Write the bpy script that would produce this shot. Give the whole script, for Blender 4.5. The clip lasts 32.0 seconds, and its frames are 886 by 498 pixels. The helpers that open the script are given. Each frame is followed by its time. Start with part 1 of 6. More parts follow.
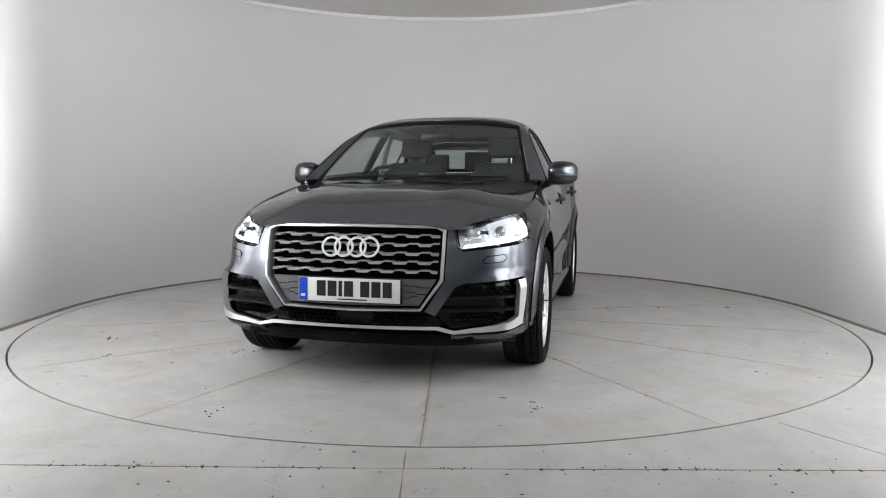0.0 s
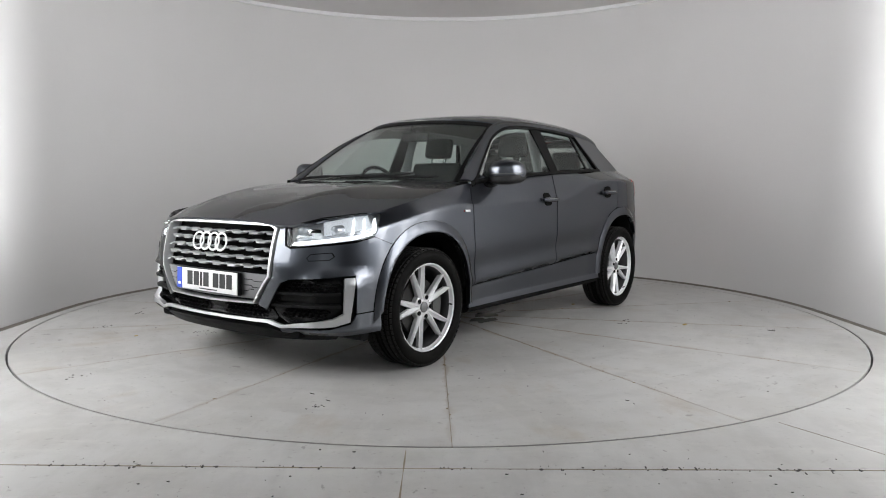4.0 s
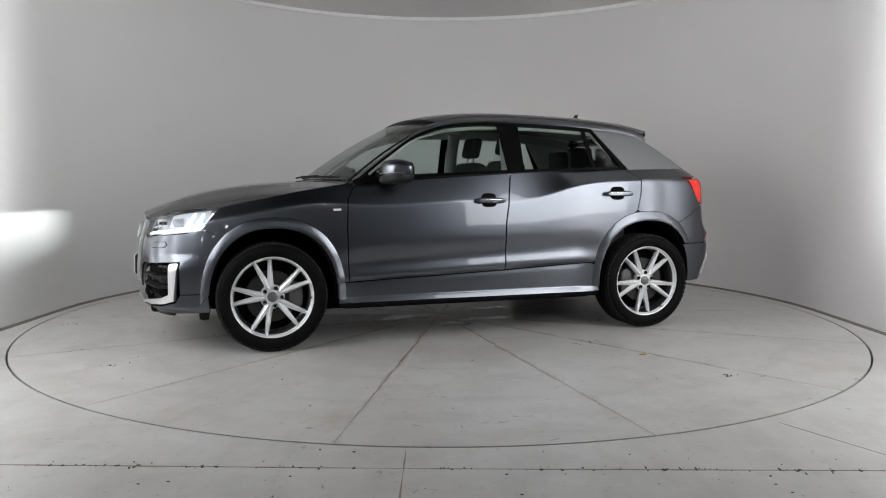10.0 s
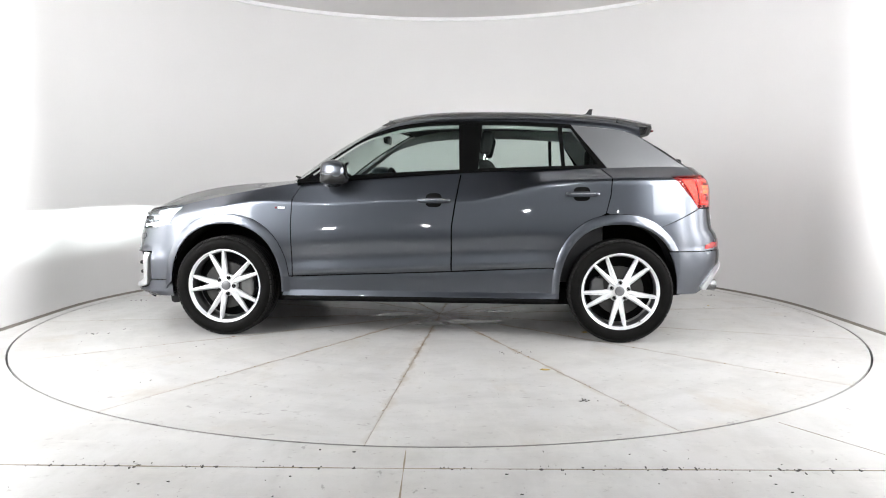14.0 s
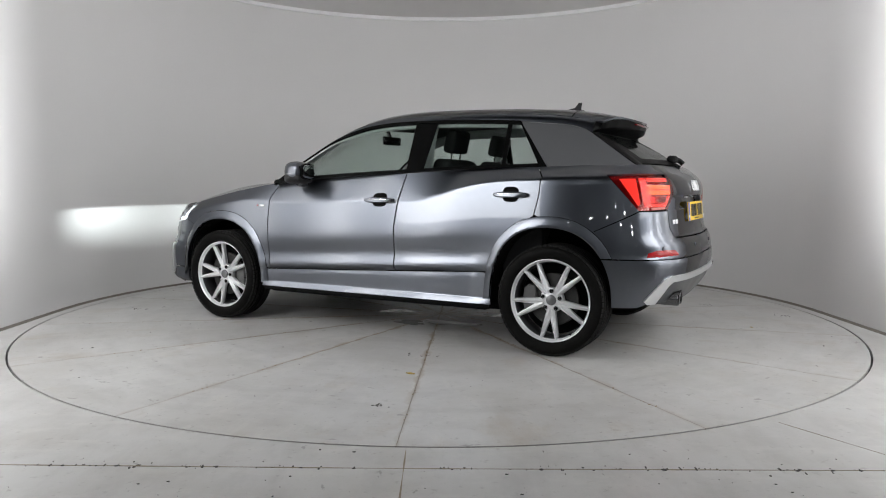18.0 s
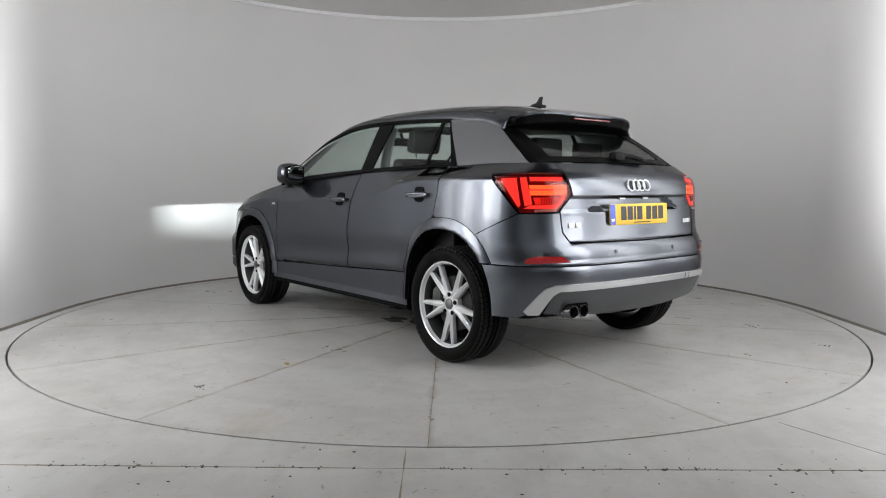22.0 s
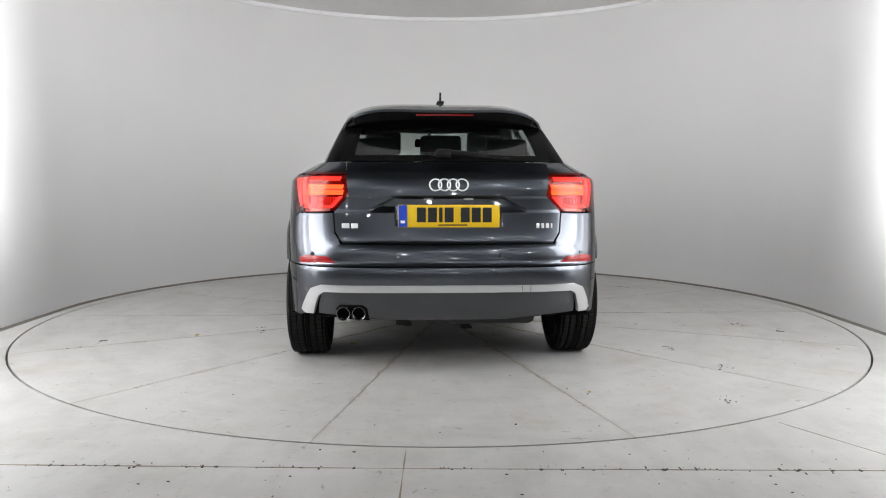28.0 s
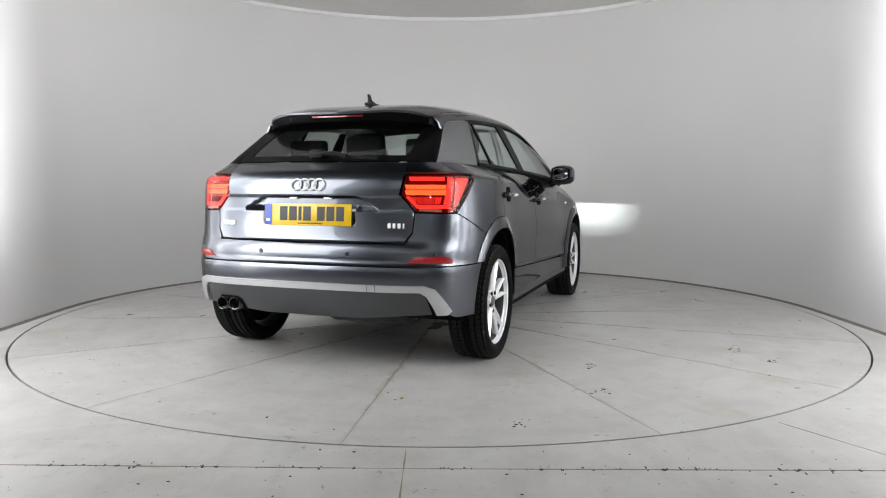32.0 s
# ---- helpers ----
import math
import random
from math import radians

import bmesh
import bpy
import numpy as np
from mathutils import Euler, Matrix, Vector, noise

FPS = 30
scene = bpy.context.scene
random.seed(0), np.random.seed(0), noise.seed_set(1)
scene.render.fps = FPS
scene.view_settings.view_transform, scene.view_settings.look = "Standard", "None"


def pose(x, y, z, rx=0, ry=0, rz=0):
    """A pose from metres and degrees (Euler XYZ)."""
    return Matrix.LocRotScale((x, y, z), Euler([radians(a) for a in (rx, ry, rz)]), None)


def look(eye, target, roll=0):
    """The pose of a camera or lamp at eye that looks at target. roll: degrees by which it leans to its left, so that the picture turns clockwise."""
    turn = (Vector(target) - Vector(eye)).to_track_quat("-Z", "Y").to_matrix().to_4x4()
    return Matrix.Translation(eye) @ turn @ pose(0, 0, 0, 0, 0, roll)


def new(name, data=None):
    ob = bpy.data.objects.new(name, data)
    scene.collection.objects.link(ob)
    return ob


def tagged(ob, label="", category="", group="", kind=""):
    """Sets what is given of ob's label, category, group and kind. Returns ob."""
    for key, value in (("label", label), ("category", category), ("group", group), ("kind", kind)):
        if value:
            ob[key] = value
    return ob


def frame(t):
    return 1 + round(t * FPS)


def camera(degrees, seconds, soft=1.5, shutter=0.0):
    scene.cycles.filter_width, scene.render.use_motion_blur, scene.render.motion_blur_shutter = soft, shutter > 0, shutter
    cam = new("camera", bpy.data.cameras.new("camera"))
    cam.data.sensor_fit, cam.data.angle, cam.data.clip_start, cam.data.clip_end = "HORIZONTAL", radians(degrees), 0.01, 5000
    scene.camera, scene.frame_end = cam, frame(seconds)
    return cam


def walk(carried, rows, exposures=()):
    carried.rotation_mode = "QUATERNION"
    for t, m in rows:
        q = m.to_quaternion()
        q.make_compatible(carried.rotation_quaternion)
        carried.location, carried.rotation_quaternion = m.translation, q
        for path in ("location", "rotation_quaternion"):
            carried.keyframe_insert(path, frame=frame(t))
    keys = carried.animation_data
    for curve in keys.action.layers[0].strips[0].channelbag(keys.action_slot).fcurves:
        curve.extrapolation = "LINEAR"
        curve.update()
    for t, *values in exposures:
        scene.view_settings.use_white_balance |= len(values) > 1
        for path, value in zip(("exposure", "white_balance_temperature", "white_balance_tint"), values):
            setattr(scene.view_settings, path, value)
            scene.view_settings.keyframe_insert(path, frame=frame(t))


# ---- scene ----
# camera: one fixed tripod shot, slightly tilted down
cam = camera(62.27, 32.0, soft=1.05)
EYE = Vector((0.0, -5.674, 1.0133))
TILT, PAN, LEAN = -5.077, -0.201, 0.155
AIM = EYE + Vector((-math.sin(radians(PAN)) * math.cos(radians(TILT)), math.cos(radians(PAN)) * math.cos(radians(TILT)), math.sin(radians(TILT))))
EXPO = [(0, -0.10), (1, -0.28), (3, -0.28), (4.5, -0.13), (6, 0.0), (7, -0.18), (9, -0.52), (10, -0.50), (11, -0.28), (12, 0.12), (13, 0.55), (14, 0.7), (14.5, 0.7), (16.5, 0.2), (17, 0.03), (18, -0.36), (19, -0.58), (20, -0.58), (22, -0.33), (25, -0.27), (28, 0.1), (30, 0.18), (32, -0.05)]
walk(cam, [(0, look(EYE, AIM, LEAN)), (32, look(EYE, AIM, LEAN))], EXPO)

# the turntable: even turn, clockwise from above
SPIN, START = -5.8168, -103.715
CAR_X, CAR_Y = 0.063, 0.070          # where the car stands on the table

# world: a dim closed hall, nothing of the sky gets in
world = bpy.data.worlds.new("hall_air")
scene.world = world
world.use_nodes = True
world.node_tree.nodes["Background"].inputs[0].default_value = (0.5, 0.52, 0.55, 1)
world.node_tree.nodes["Background"].inputs[1].default_value = 0.008


def area(name, m, w, h, power, colour=(1, 1, 1), spread=180):
    data = bpy.data.lights.new(name, "AREA")
    data.shape, data.size, data.size_y, data.energy, data.color = "RECTANGLE", w, h, power, colour
    data.spread = radians(spread)
    ob = new(name, data)
    ob.matrix_world = m
    return ob


COOL = (0.97, 0.985, 1.0)
# tall light panels by the open ends of the round wall, wall washers beside them, small lamps far up in the hall and
# unseen low ones added for glints
for side, share in ((-1, 1.08), (1, 0.93)):
    area("light_panel", look((side * 2.72, -2.70, 1.95), (side * -0.9, 0.5, 1.45)), 1.8, 1.95, 77 * share, COOL)
    area("wall_washer", look((side * 2.74, -1.8, 1.75), (side * 3.02, -1.75, 1.75)), 0.10, 2.3, 44 * share, COOL)
    area("wall_washer", look((side * 2.72, -2.75, 1.55), (side * 3.02, -2.70, 1.55)), 0.10, 2.4, 36 * share, COOL)
    area("wall_washer", look((side * 2.80, -1.12, 1.78), (side * 3.02, -0.90, 1.78)), 0.10, 2.3, 22 * share, COOL)
# the last six, below 2 m, are added only to put glints in the doors
for x, y, z, w in ((-3.1, -7.5, 3.6, 1.4), (-1.3, -9.0, 4.3, 1.7), (0.9, -8.2, 4.3, 1.7), (2.6, -9.6, 4.2, 1.7), (-2.2, -6.2, 4.4, 1.4), (1.9, -6.4, 4.4, 1.4), (-0.4, -10.5, 3.4, 1.4), (3.3, -7.4, 3.3, 1.4), (-1.9, -10.4, 1.5, 0.9), (1.3, -10.3, 1.6, 0.9), (3.0, -10.5, 1.3, 0.9), (-3.6, -9.8, 1.4, 0.9), (-0.6, -10.6, 1.9, 0.7), (0.5, -9.9, 1.2, 0.7)):
    area("hall_glint_lamp", look((x, y, z), (x * 0.4, -1.0, 0.5)), 0.15, 0.08, w * 0.75, COOL, 70)
# materials ---------------------------------------------------------------
def surface(name, base, rough=0.5, metal=0.0, coat=0.0, var=0.12, scale=6.0, fine=90.0, bump=0.05, rvar=0.08, coat_rough=0.04, spec=0.5, edge=1.0):
    m = bpy.data.materials.new(name)
    m.use_nodes = True
    nt = m.node_tree
    b = nt.nodes["Principled BSDF"]
    co = nt.nodes.new("ShaderNodeTexCoord")
    big, small = nt.nodes.new("ShaderNodeTexNoise"), nt.nodes.new("ShaderNodeTexNoise")
    big.inputs["Scale"].default_value, small.inputs["Scale"].default_value = scale, fine
    big.inputs["Detail"].default_value = 5
    for n in (big, small):
        nt.links.new(co.outputs["Object"], n.inputs["Vector"])
    mixer = nt.nodes.new("ShaderNodeMix")
    mixer.data_type = "RGBA"
    lo, hi = [max(0, c * (1 - var)) for c in base], [min(1, c * (1 + var)) for c in base]
    mixer.inputs["A"].default_value, mixer.inputs["B"].default_value = (*lo, 1), (*hi, 1)
    add = nt.nodes.new("ShaderNodeMath")
    add.operation = "MULTIPLY_ADD"
    add.inputs[1].default_value, add.inputs[2].default_value = 0.3, 0.0
    nt.links.new(small.outputs["Fac"], add.inputs[0])
    sm = nt.nodes.new("ShaderNodeMath")
    sm.operation = "MULTIPLY_ADD"
    sm.inputs[1].default_value = 0.7
    nt.links.new(big.outputs["Fac"], sm.inputs[0])
    nt.links.new(add.outputs[0], sm.inputs[2])
    nt.links.new(sm.outputs[0], mixer.inputs["Factor"])
    nt.links.new(mixer.outputs["Result"], b.inputs["Base Color"])
    rr = nt.nodes.new("ShaderNodeMapRange")
    rr.inputs["To Min"].default_value, rr.inputs["To Max"].default_value = max(0.01, rough - rvar), min(1, rough + rvar)
    nt.links.new(big.outputs["Fac"], rr.inputs["Value"])
    nt.links.new(rr.outputs[0], b.inputs["Roughness"])
    b.inputs["Metallic"].default_value, b.inputs["Coat Weight"].default_value, b.inputs["Coat Roughness"].default_value = metal, coat, coat_rough
    b.inputs["Specular IOR Level"].default_value = spec
    b.inputs["Specular Tint"].default_value = (edge, edge, edge, 1)
    if bump:
        bp = nt.nodes.new("ShaderNodeBump")
        bp.inputs["Strength"].default_value, bp.inputs["Distance"].default_value = bump, 0.002
        nt.links.new(small.outputs["Fac"], bp.inputs["Height"])
        nt.links.new(bp.outputs[0], b.inputs["Normal"])
    return m


def glow(name, colour, strength):
    m = bpy.data.materials.new(name)
    m.use_nodes = True
    b = m.node_tree.nodes["Principled BSDF"]
    b.inputs["Base Color"].default_value = (*[0.5 * c for c in colour], 1)
    b.inputs["Emission Color"].default_value, b.inputs["Emission Strength"].default_value = (*colour, 1), strength
    m.cycles.emission_sampling = "FRONT" if strength > 100 else "NONE"
    return m


def pane(name, tint, gloss_ior=1.5, rough=0.0, most=0.8):
    """Thin glass: tinted see-through with a true reflection."""
    m = bpy.data.materials.new(name)
    m.use_nodes = True
    nt = m.node_tree
    nt.nodes.remove(nt.nodes["Principled BSDF"])
    tr, gl, fr, mx, pw, mr = (nt.nodes.new("ShaderNode" + n) for n in ("BsdfTransparent", "BsdfGlossy", "LayerWeight", "MixShader", "Math", "MapRange"))
    tr.inputs[0].default_value = (*tint, 1)
    gl.inputs["Roughness"].default_value = rough
    fr.inputs["Blend"].default_value = 0.5
    pw.operation = "POWER"
    pw.inputs[1].default_value = 4.5
    mr.inputs["To Min"].default_value, mr.inputs["To Max"].default_value = 0.5 * ((gloss_ior - 1) / (gloss_ior + 1)) ** 2, most
    nt.links.new(fr.outputs["Facing"], pw.inputs[0])
    nt.links.new(pw.outputs[0], mr.inputs["Value"])
    nt.links.new(mr.outputs[0], mx.inputs[0])
    nt.links.new(tr.outputs[0], mx.inputs[1])
    nt.links.new(gl.outputs[0], mx.inputs[2])
    nt.links.new(mx.outputs[0], nt.nodes["Material Output"].inputs[0])
    return m


PAINT = surface("grey_metallic_paint", (0.112, 0.121, 0.141), 0.29, 1.0, 1.0, 0.05, 3, 30, 0.0, 0.03, 0.03, edge=0.12)
BLADE = surface("silver_grey_paint", (0.20, 0.203, 0.21), 0.5, 0.8, 0.25, 0.05, 3, 30, 0.0, 0.03, 0.04, edge=0.3)
SILVER = surface("satin_silver_trim", (0.63, 0.635, 0.645), 0.34, 0.75, 0.3, 0.05, 9, 300, 0.03)
CHROME = surface("bright_chrome", (0.85, 0.86, 0.87), 0.24, 0.9, 0.0, 0.03, 9, 300, 0.0, 0.03)
BADGE = surface("bright_badge_metal", (0.86, 0.865, 0.87), 0.42, 0.25, 0.3, 0.03, 9, 300, 0.0, 0.03)
ALLOY = surface("silver_alloy", (0.78, 0.785, 0.795), 0.36, 0.35, 0.4, 0.05, 14, 60, 0.0)
GLOSSBLACK = surface("gloss_black_plastic", (0.006, 0.006, 0.0065), 0.2, 0, 0.0, 0.1, 9, 200, 0.0, 0.04, spec=0.22)
BLACK = surface("black_textured_plastic", (0.009, 0.009, 0.0095), 0.55, 0, 0, 0.2, 12, 400, 0.25, spec=0.15)
SHELL = surface("black_inner_shell", (0.004, 0.004, 0.004), 0.9, 0, 0, 0.2, 6, 100, 0.0, spec=0.1)
RUBBER = surface("tyre_rubber", (0.0055, 0.0053, 0.005), 0.55, 0, 0, 0.9, 5, 90, 0.3, spec=0.05)
CAST = surface("cast_iron_brake", (0.028, 0.027, 0.026), 0.5, 0.4, 0, 0.3, 20, 200, 0.2)
FABRIC = surface("dark_seat_cloth", (0.024, 0.0245, 0.0245), 0.85, 0, 0, 0.25, 8, 500, 0.4)
TRIM = surface("dark_cabin_plastic", (0.014, 0.014, 0.015), 0.6, 0, 0, 0.2, 8, 400, 0.3, spec=0.3)
LINER = surface("grey_headlining", (0.40, 0.41, 0.40), 0.9, 0, 0, 0.1, 8, 300, 0.2)
GLASS = pane("green_tint_glass", (0.875, 0.915, 0.90))
REARGLASS = pane("dark_rear_glass", (0.74, 0.765, 0.755), 1.6, 0.0, 0.6)
DARKGLASS = pane("privacy_glass", (0.88, 0.915, 0.90), 1.5, 0.0, 0.4)
CLEAR = pane("clear_lens", (0.93, 0.94, 0.95), 1.45)
REDLENS = surface("red_lens", (0.15, 0.010, 0.012), 0.12, 0, 0.8, 0.1, 20, 90, 0.0, 0.03)
LAMP_SHELL = surface("bright_lamp_shell", (0.80, 0.81, 0.83), 0.25, 0.5, 0.2, 0.1, 20, 90, 0.0)
DAYGLOW = glow("white_light_guide", (0.93, 0.97, 1.0), 3.0)
LAMPSOFT = glow("lit_lamp_field", (0.92, 0.96, 1.0), 0.55)
BARGLOW = glow("dim_light_bar", (0.93, 0.97, 1.0), 2.2)
BEAM = glow("projector_light", (0.93, 1.0, 0.975), 380000.0)
TAILGLOW = glow("red_light_guide", (1.0, 0.20, 0.045), 1.7)
TAILSOFT = glow("red_lamp_field", (1.0, 0.075, 0.055), 1.0)
WHITEPLATE = surface("white_plate", (0.78, 0.78, 0.76), 0.35, 0, 0.3, 0.03, 20, 90, 0.0)
YELLOWPLATE = surface("yellow_plate", (0.78, 0.50, 0.01), 0.35, 0, 0.3, 0.03, 20, 90, 0.0)
BLUEBAND = surface("blue_band", (0.012, 0.06, 0.5), 0.35, 0, 0.3, 0.03, 20, 90, 0.0)
INK = surface("black_ink", (0.012, 0.012, 0.012), 0.4, 0, 0, 0.05, 20, 90, 0.0)
WALL = surface("white_cyclorama_paint", (0.66, 0.651, 0.646), 0.65, 0, 0, 0.045, 1.3, 60, 0.08)
DADO = surface("ceiling_paint", (0.72, 0.702, 0.693), 0.8, 0, 0, 0.05, 1.5, 60, 0.05)
LIP = surface("white_ceiling_lip", (0.82, 0.82, 0.82), 0.5, 0, 0, 0.03, 3, 60, 0.05)
HALL = surface("dark_hall_wall", (0.035, 0.035, 0.037), 0.8, 0, 0, 0.2, 1.5, 40, 0.1)
# silver barrel, its colour darkened for the shade behind the spokes
BARREL = surface("shaded_wheel_barrel", (0.06, 0.06, 0.062), 0.45, 0.5, 0, 0.15, 14, 300, 0.05)
MIRROR = surface("silvered_mirror", (0.8, 0.81, 0.82), 0.03, 1.0, 0, 0.02, 9, 200, 0.0, 0.01)
FILM = surface("satin_black_film", (0.003, 0.003, 0.003), 0.4, 0, 0, 0.1, 9, 200, 0.0, spec=0.05)
# mesh helpers ---------------------------------------------------------------
def mesh_of(bm, name, material, smooth=True, angle=35):
    me = bpy.data.meshes.new(name)
    bm.normal_update()
    if smooth:
        for f in bm.faces:
            f.smooth = True
        for e in bm.edges:
            if len(e.link_faces) == 2 and e.calc_face_angle(0) > radians(angle):
                e.smooth = False
    given = bm.faces.layers.int.get("outer")
    layer = bm.loops.layers.float_vector.get("facing")
    own = []
    if given and layer:
        for f in bm.faces:
            own += [tuple(lp[layer]) if f[given] else tuple(f.normal) for lp in f.loops]
    bm.to_mesh(me)
    bm.free()
    if own:
        me.normals_split_custom_set(own)
    if material:
        me.materials.append(material)
    return me


def part(name, bm, material, parent, label="", smooth=True, angle=35):
    ob = new(name, mesh_of(bm, name, material, smooth, angle))
    ob.parent = parent
    if label:
        tagged(ob, label)
    return ob


def thing(name, label, category, group="", kind="", m=None):
    ob = new(name)
    if m is not None:
        ob.matrix_world = m
    return tagged(ob, label, category, group, kind)


def box(bm, c, size, bev=0.0, m=None, seg=2):
    r = bmesh.ops.create_cube(bm, size=1.0)
    vs = r["verts"]
    for v in vs:
        v.co = Vector((v.co.x * size[0], v.co.y * size[1], v.co.z * size[2]))
    if bev:
        es = list({e for v in vs for e in v.link_edges})
        g = bmesh.ops.bevel(bm, geom=es, offset=bev, segments=seg, affect="EDGES", profile=0.5, clamp_overlap=True)
        vs = list({v for f in g["faces"] for v in f.verts} | {v for v in vs if v.is_valid})
    t = Matrix.Translation(c) if m is None else m @ Matrix.Translation(c)
    bmesh.ops.transform(bm, matrix=t, verts=vs)
    return vs


def lathe(bm, prof, n=48, m=Matrix(), a0=0.0, a1=360.0):
    """Turn a profile of (radius, height) round z."""
    full = abs(a1 - a0) >= 360
    k = n if full else n + 1
    rings = []
    for i in range(k):
        a = radians(a0 + (a1 - a0) * i / n)
        rings.append([bm.verts.new(m @ Vector((r * math.cos(a), r * math.sin(a), z))) for r, z in prof])
    for i in range(n):
        A, B = rings[i], rings[(i + 1) % k]
        for j in range(len(prof) - 1):
            q = [A[j], B[j], B[j + 1], A[j + 1]]
            if prof[j][0] < 1e-6:
                q = [A[j], B[j + 1], A[j + 1]]
            elif prof[j + 1][0] < 1e-6:
                q = [A[j], B[j], A[j + 1]]
            try:
                bm.faces.new(q)
            except ValueError:
                pass
    bmesh.ops.remove_doubles(bm, verts=bm.verts[:], dist=1e-6)
    return bm


def prism(bm, outline, depth, m=Matrix(), bev=0.0):
    """A flat outline in x, y raised by depth along z, with softened top edges."""
    lo = [bm.verts.new((x, y, 0)) for x, y in outline]
    f = bm.faces.new(lo)
    r = bmesh.ops.extrude_face_region(bm, geom=[f])
    top = [v for v in r["geom"] if isinstance(v, bmesh.types.BMVert)]
    for v in top:
        v.co.z += depth
    vs = lo + top
    tf = [g for g in r["geom"] if isinstance(g, bmesh.types.BMFace)]
    if bev:
        es = list({e for g in tf for e in g.edges})
        g = bmesh.ops.bevel(bm, geom=es, offset=bev, segments=2, affect="EDGES", clamp_overlap=True)
        vs = list({v for v in vs if v.is_valid} | set(g["verts"]))
    bmesh.ops.transform(bm, matrix=m, verts=vs)
    bmesh.ops.recalc_face_normals(bm, faces=bm.faces[:])


def sweep(bm, path, rx, ry=None, n=8, closed=False, up=Vector((0, 0, 1))):
    """A rounded bar along a path; rx across, ry along up."""
    ry = ry or rx
    pts = [Vector(p) for p in path]
    rings = []
    for i, p in enumerate(pts):
        a = pts[i - 1] if (i or closed) else p
        b = pts[(i + 1) % len(pts)] if (i + 1 < len(pts) or closed) else p
        d = (b - a).normalized()
        s = d.cross(up)
        s = s.normalized() if s.length > 1e-6 else Vector((1, 0, 0))
        u = s.cross(d)
        rings.append([bm.verts.new(p + s * rx * math.cos(2 * math.pi * k / n) + u * ry * math.sin(2 * math.pi * k / n)) for k in range(n)])
    m = len(rings)
    for i in range(m if closed else m - 1):
        A, B = rings[i], rings[(i + 1) % m]
        for k in range(n):
            bm.faces.new((A[k], A[(k + 1) % n], B[(k + 1) % n], B[k]))
    if not closed:
        bm.faces.new(rings[0][::-1])
        bm.faces.new(rings[-1])
    bmesh.ops.recalc_face_normals(bm, faces=bm.faces[:])


def lerp_table(tab, x):
    """Smooth reading of a small table of (x, value), x rising."""
    if x <= tab[0][0]:
        return tab[0][1]
    if x >= tab[-1][0]:
        return tab[-1][1]
    for i in range(len(tab) - 1):
        x0, y0 = tab[i]
        x1, y1 = tab[i + 1]
        if x0 <= x <= x1:
            h = x1 - x0
            def slope(j):
                if j <= 0 or j >= len(tab) - 1:
                    j = min(max(j, 1), len(tab) - 1)
                    return (tab[j][1] - tab[j - 1][1]) / (tab[j][0] - tab[j - 1][0])
                a = (tab[j][1] - tab[j - 1][1]) / (tab[j][0] - tab[j - 1][0])
                b = (tab[j + 1][1] - tab[j][1]) / (tab[j + 1][0] - tab[j][0])
                return 0 if a * b <= 0 else 2 * a * b / (a + b)
            m0, m1 = slope(i), slope(i + 1)
            if i == 0:
                m0 = (y1 - y0) / h
            t = (x - x0) / h
            return (2 * t**3 - 3 * t**2 + 1) * y0 + (t**3 - 2 * t**2 + t) * h * m0 + (-2 * t**3 + 3 * t**2) * y1 + (t**3 - t**2) * h * m1
    return tab[-1][1]


# the place -----------------------------------------------------------------
WALL_C, WALL_R, WALL_TOP = Vector((0, 0.06, 0)), 3.024, 2.905
TABLE_R = 2.915


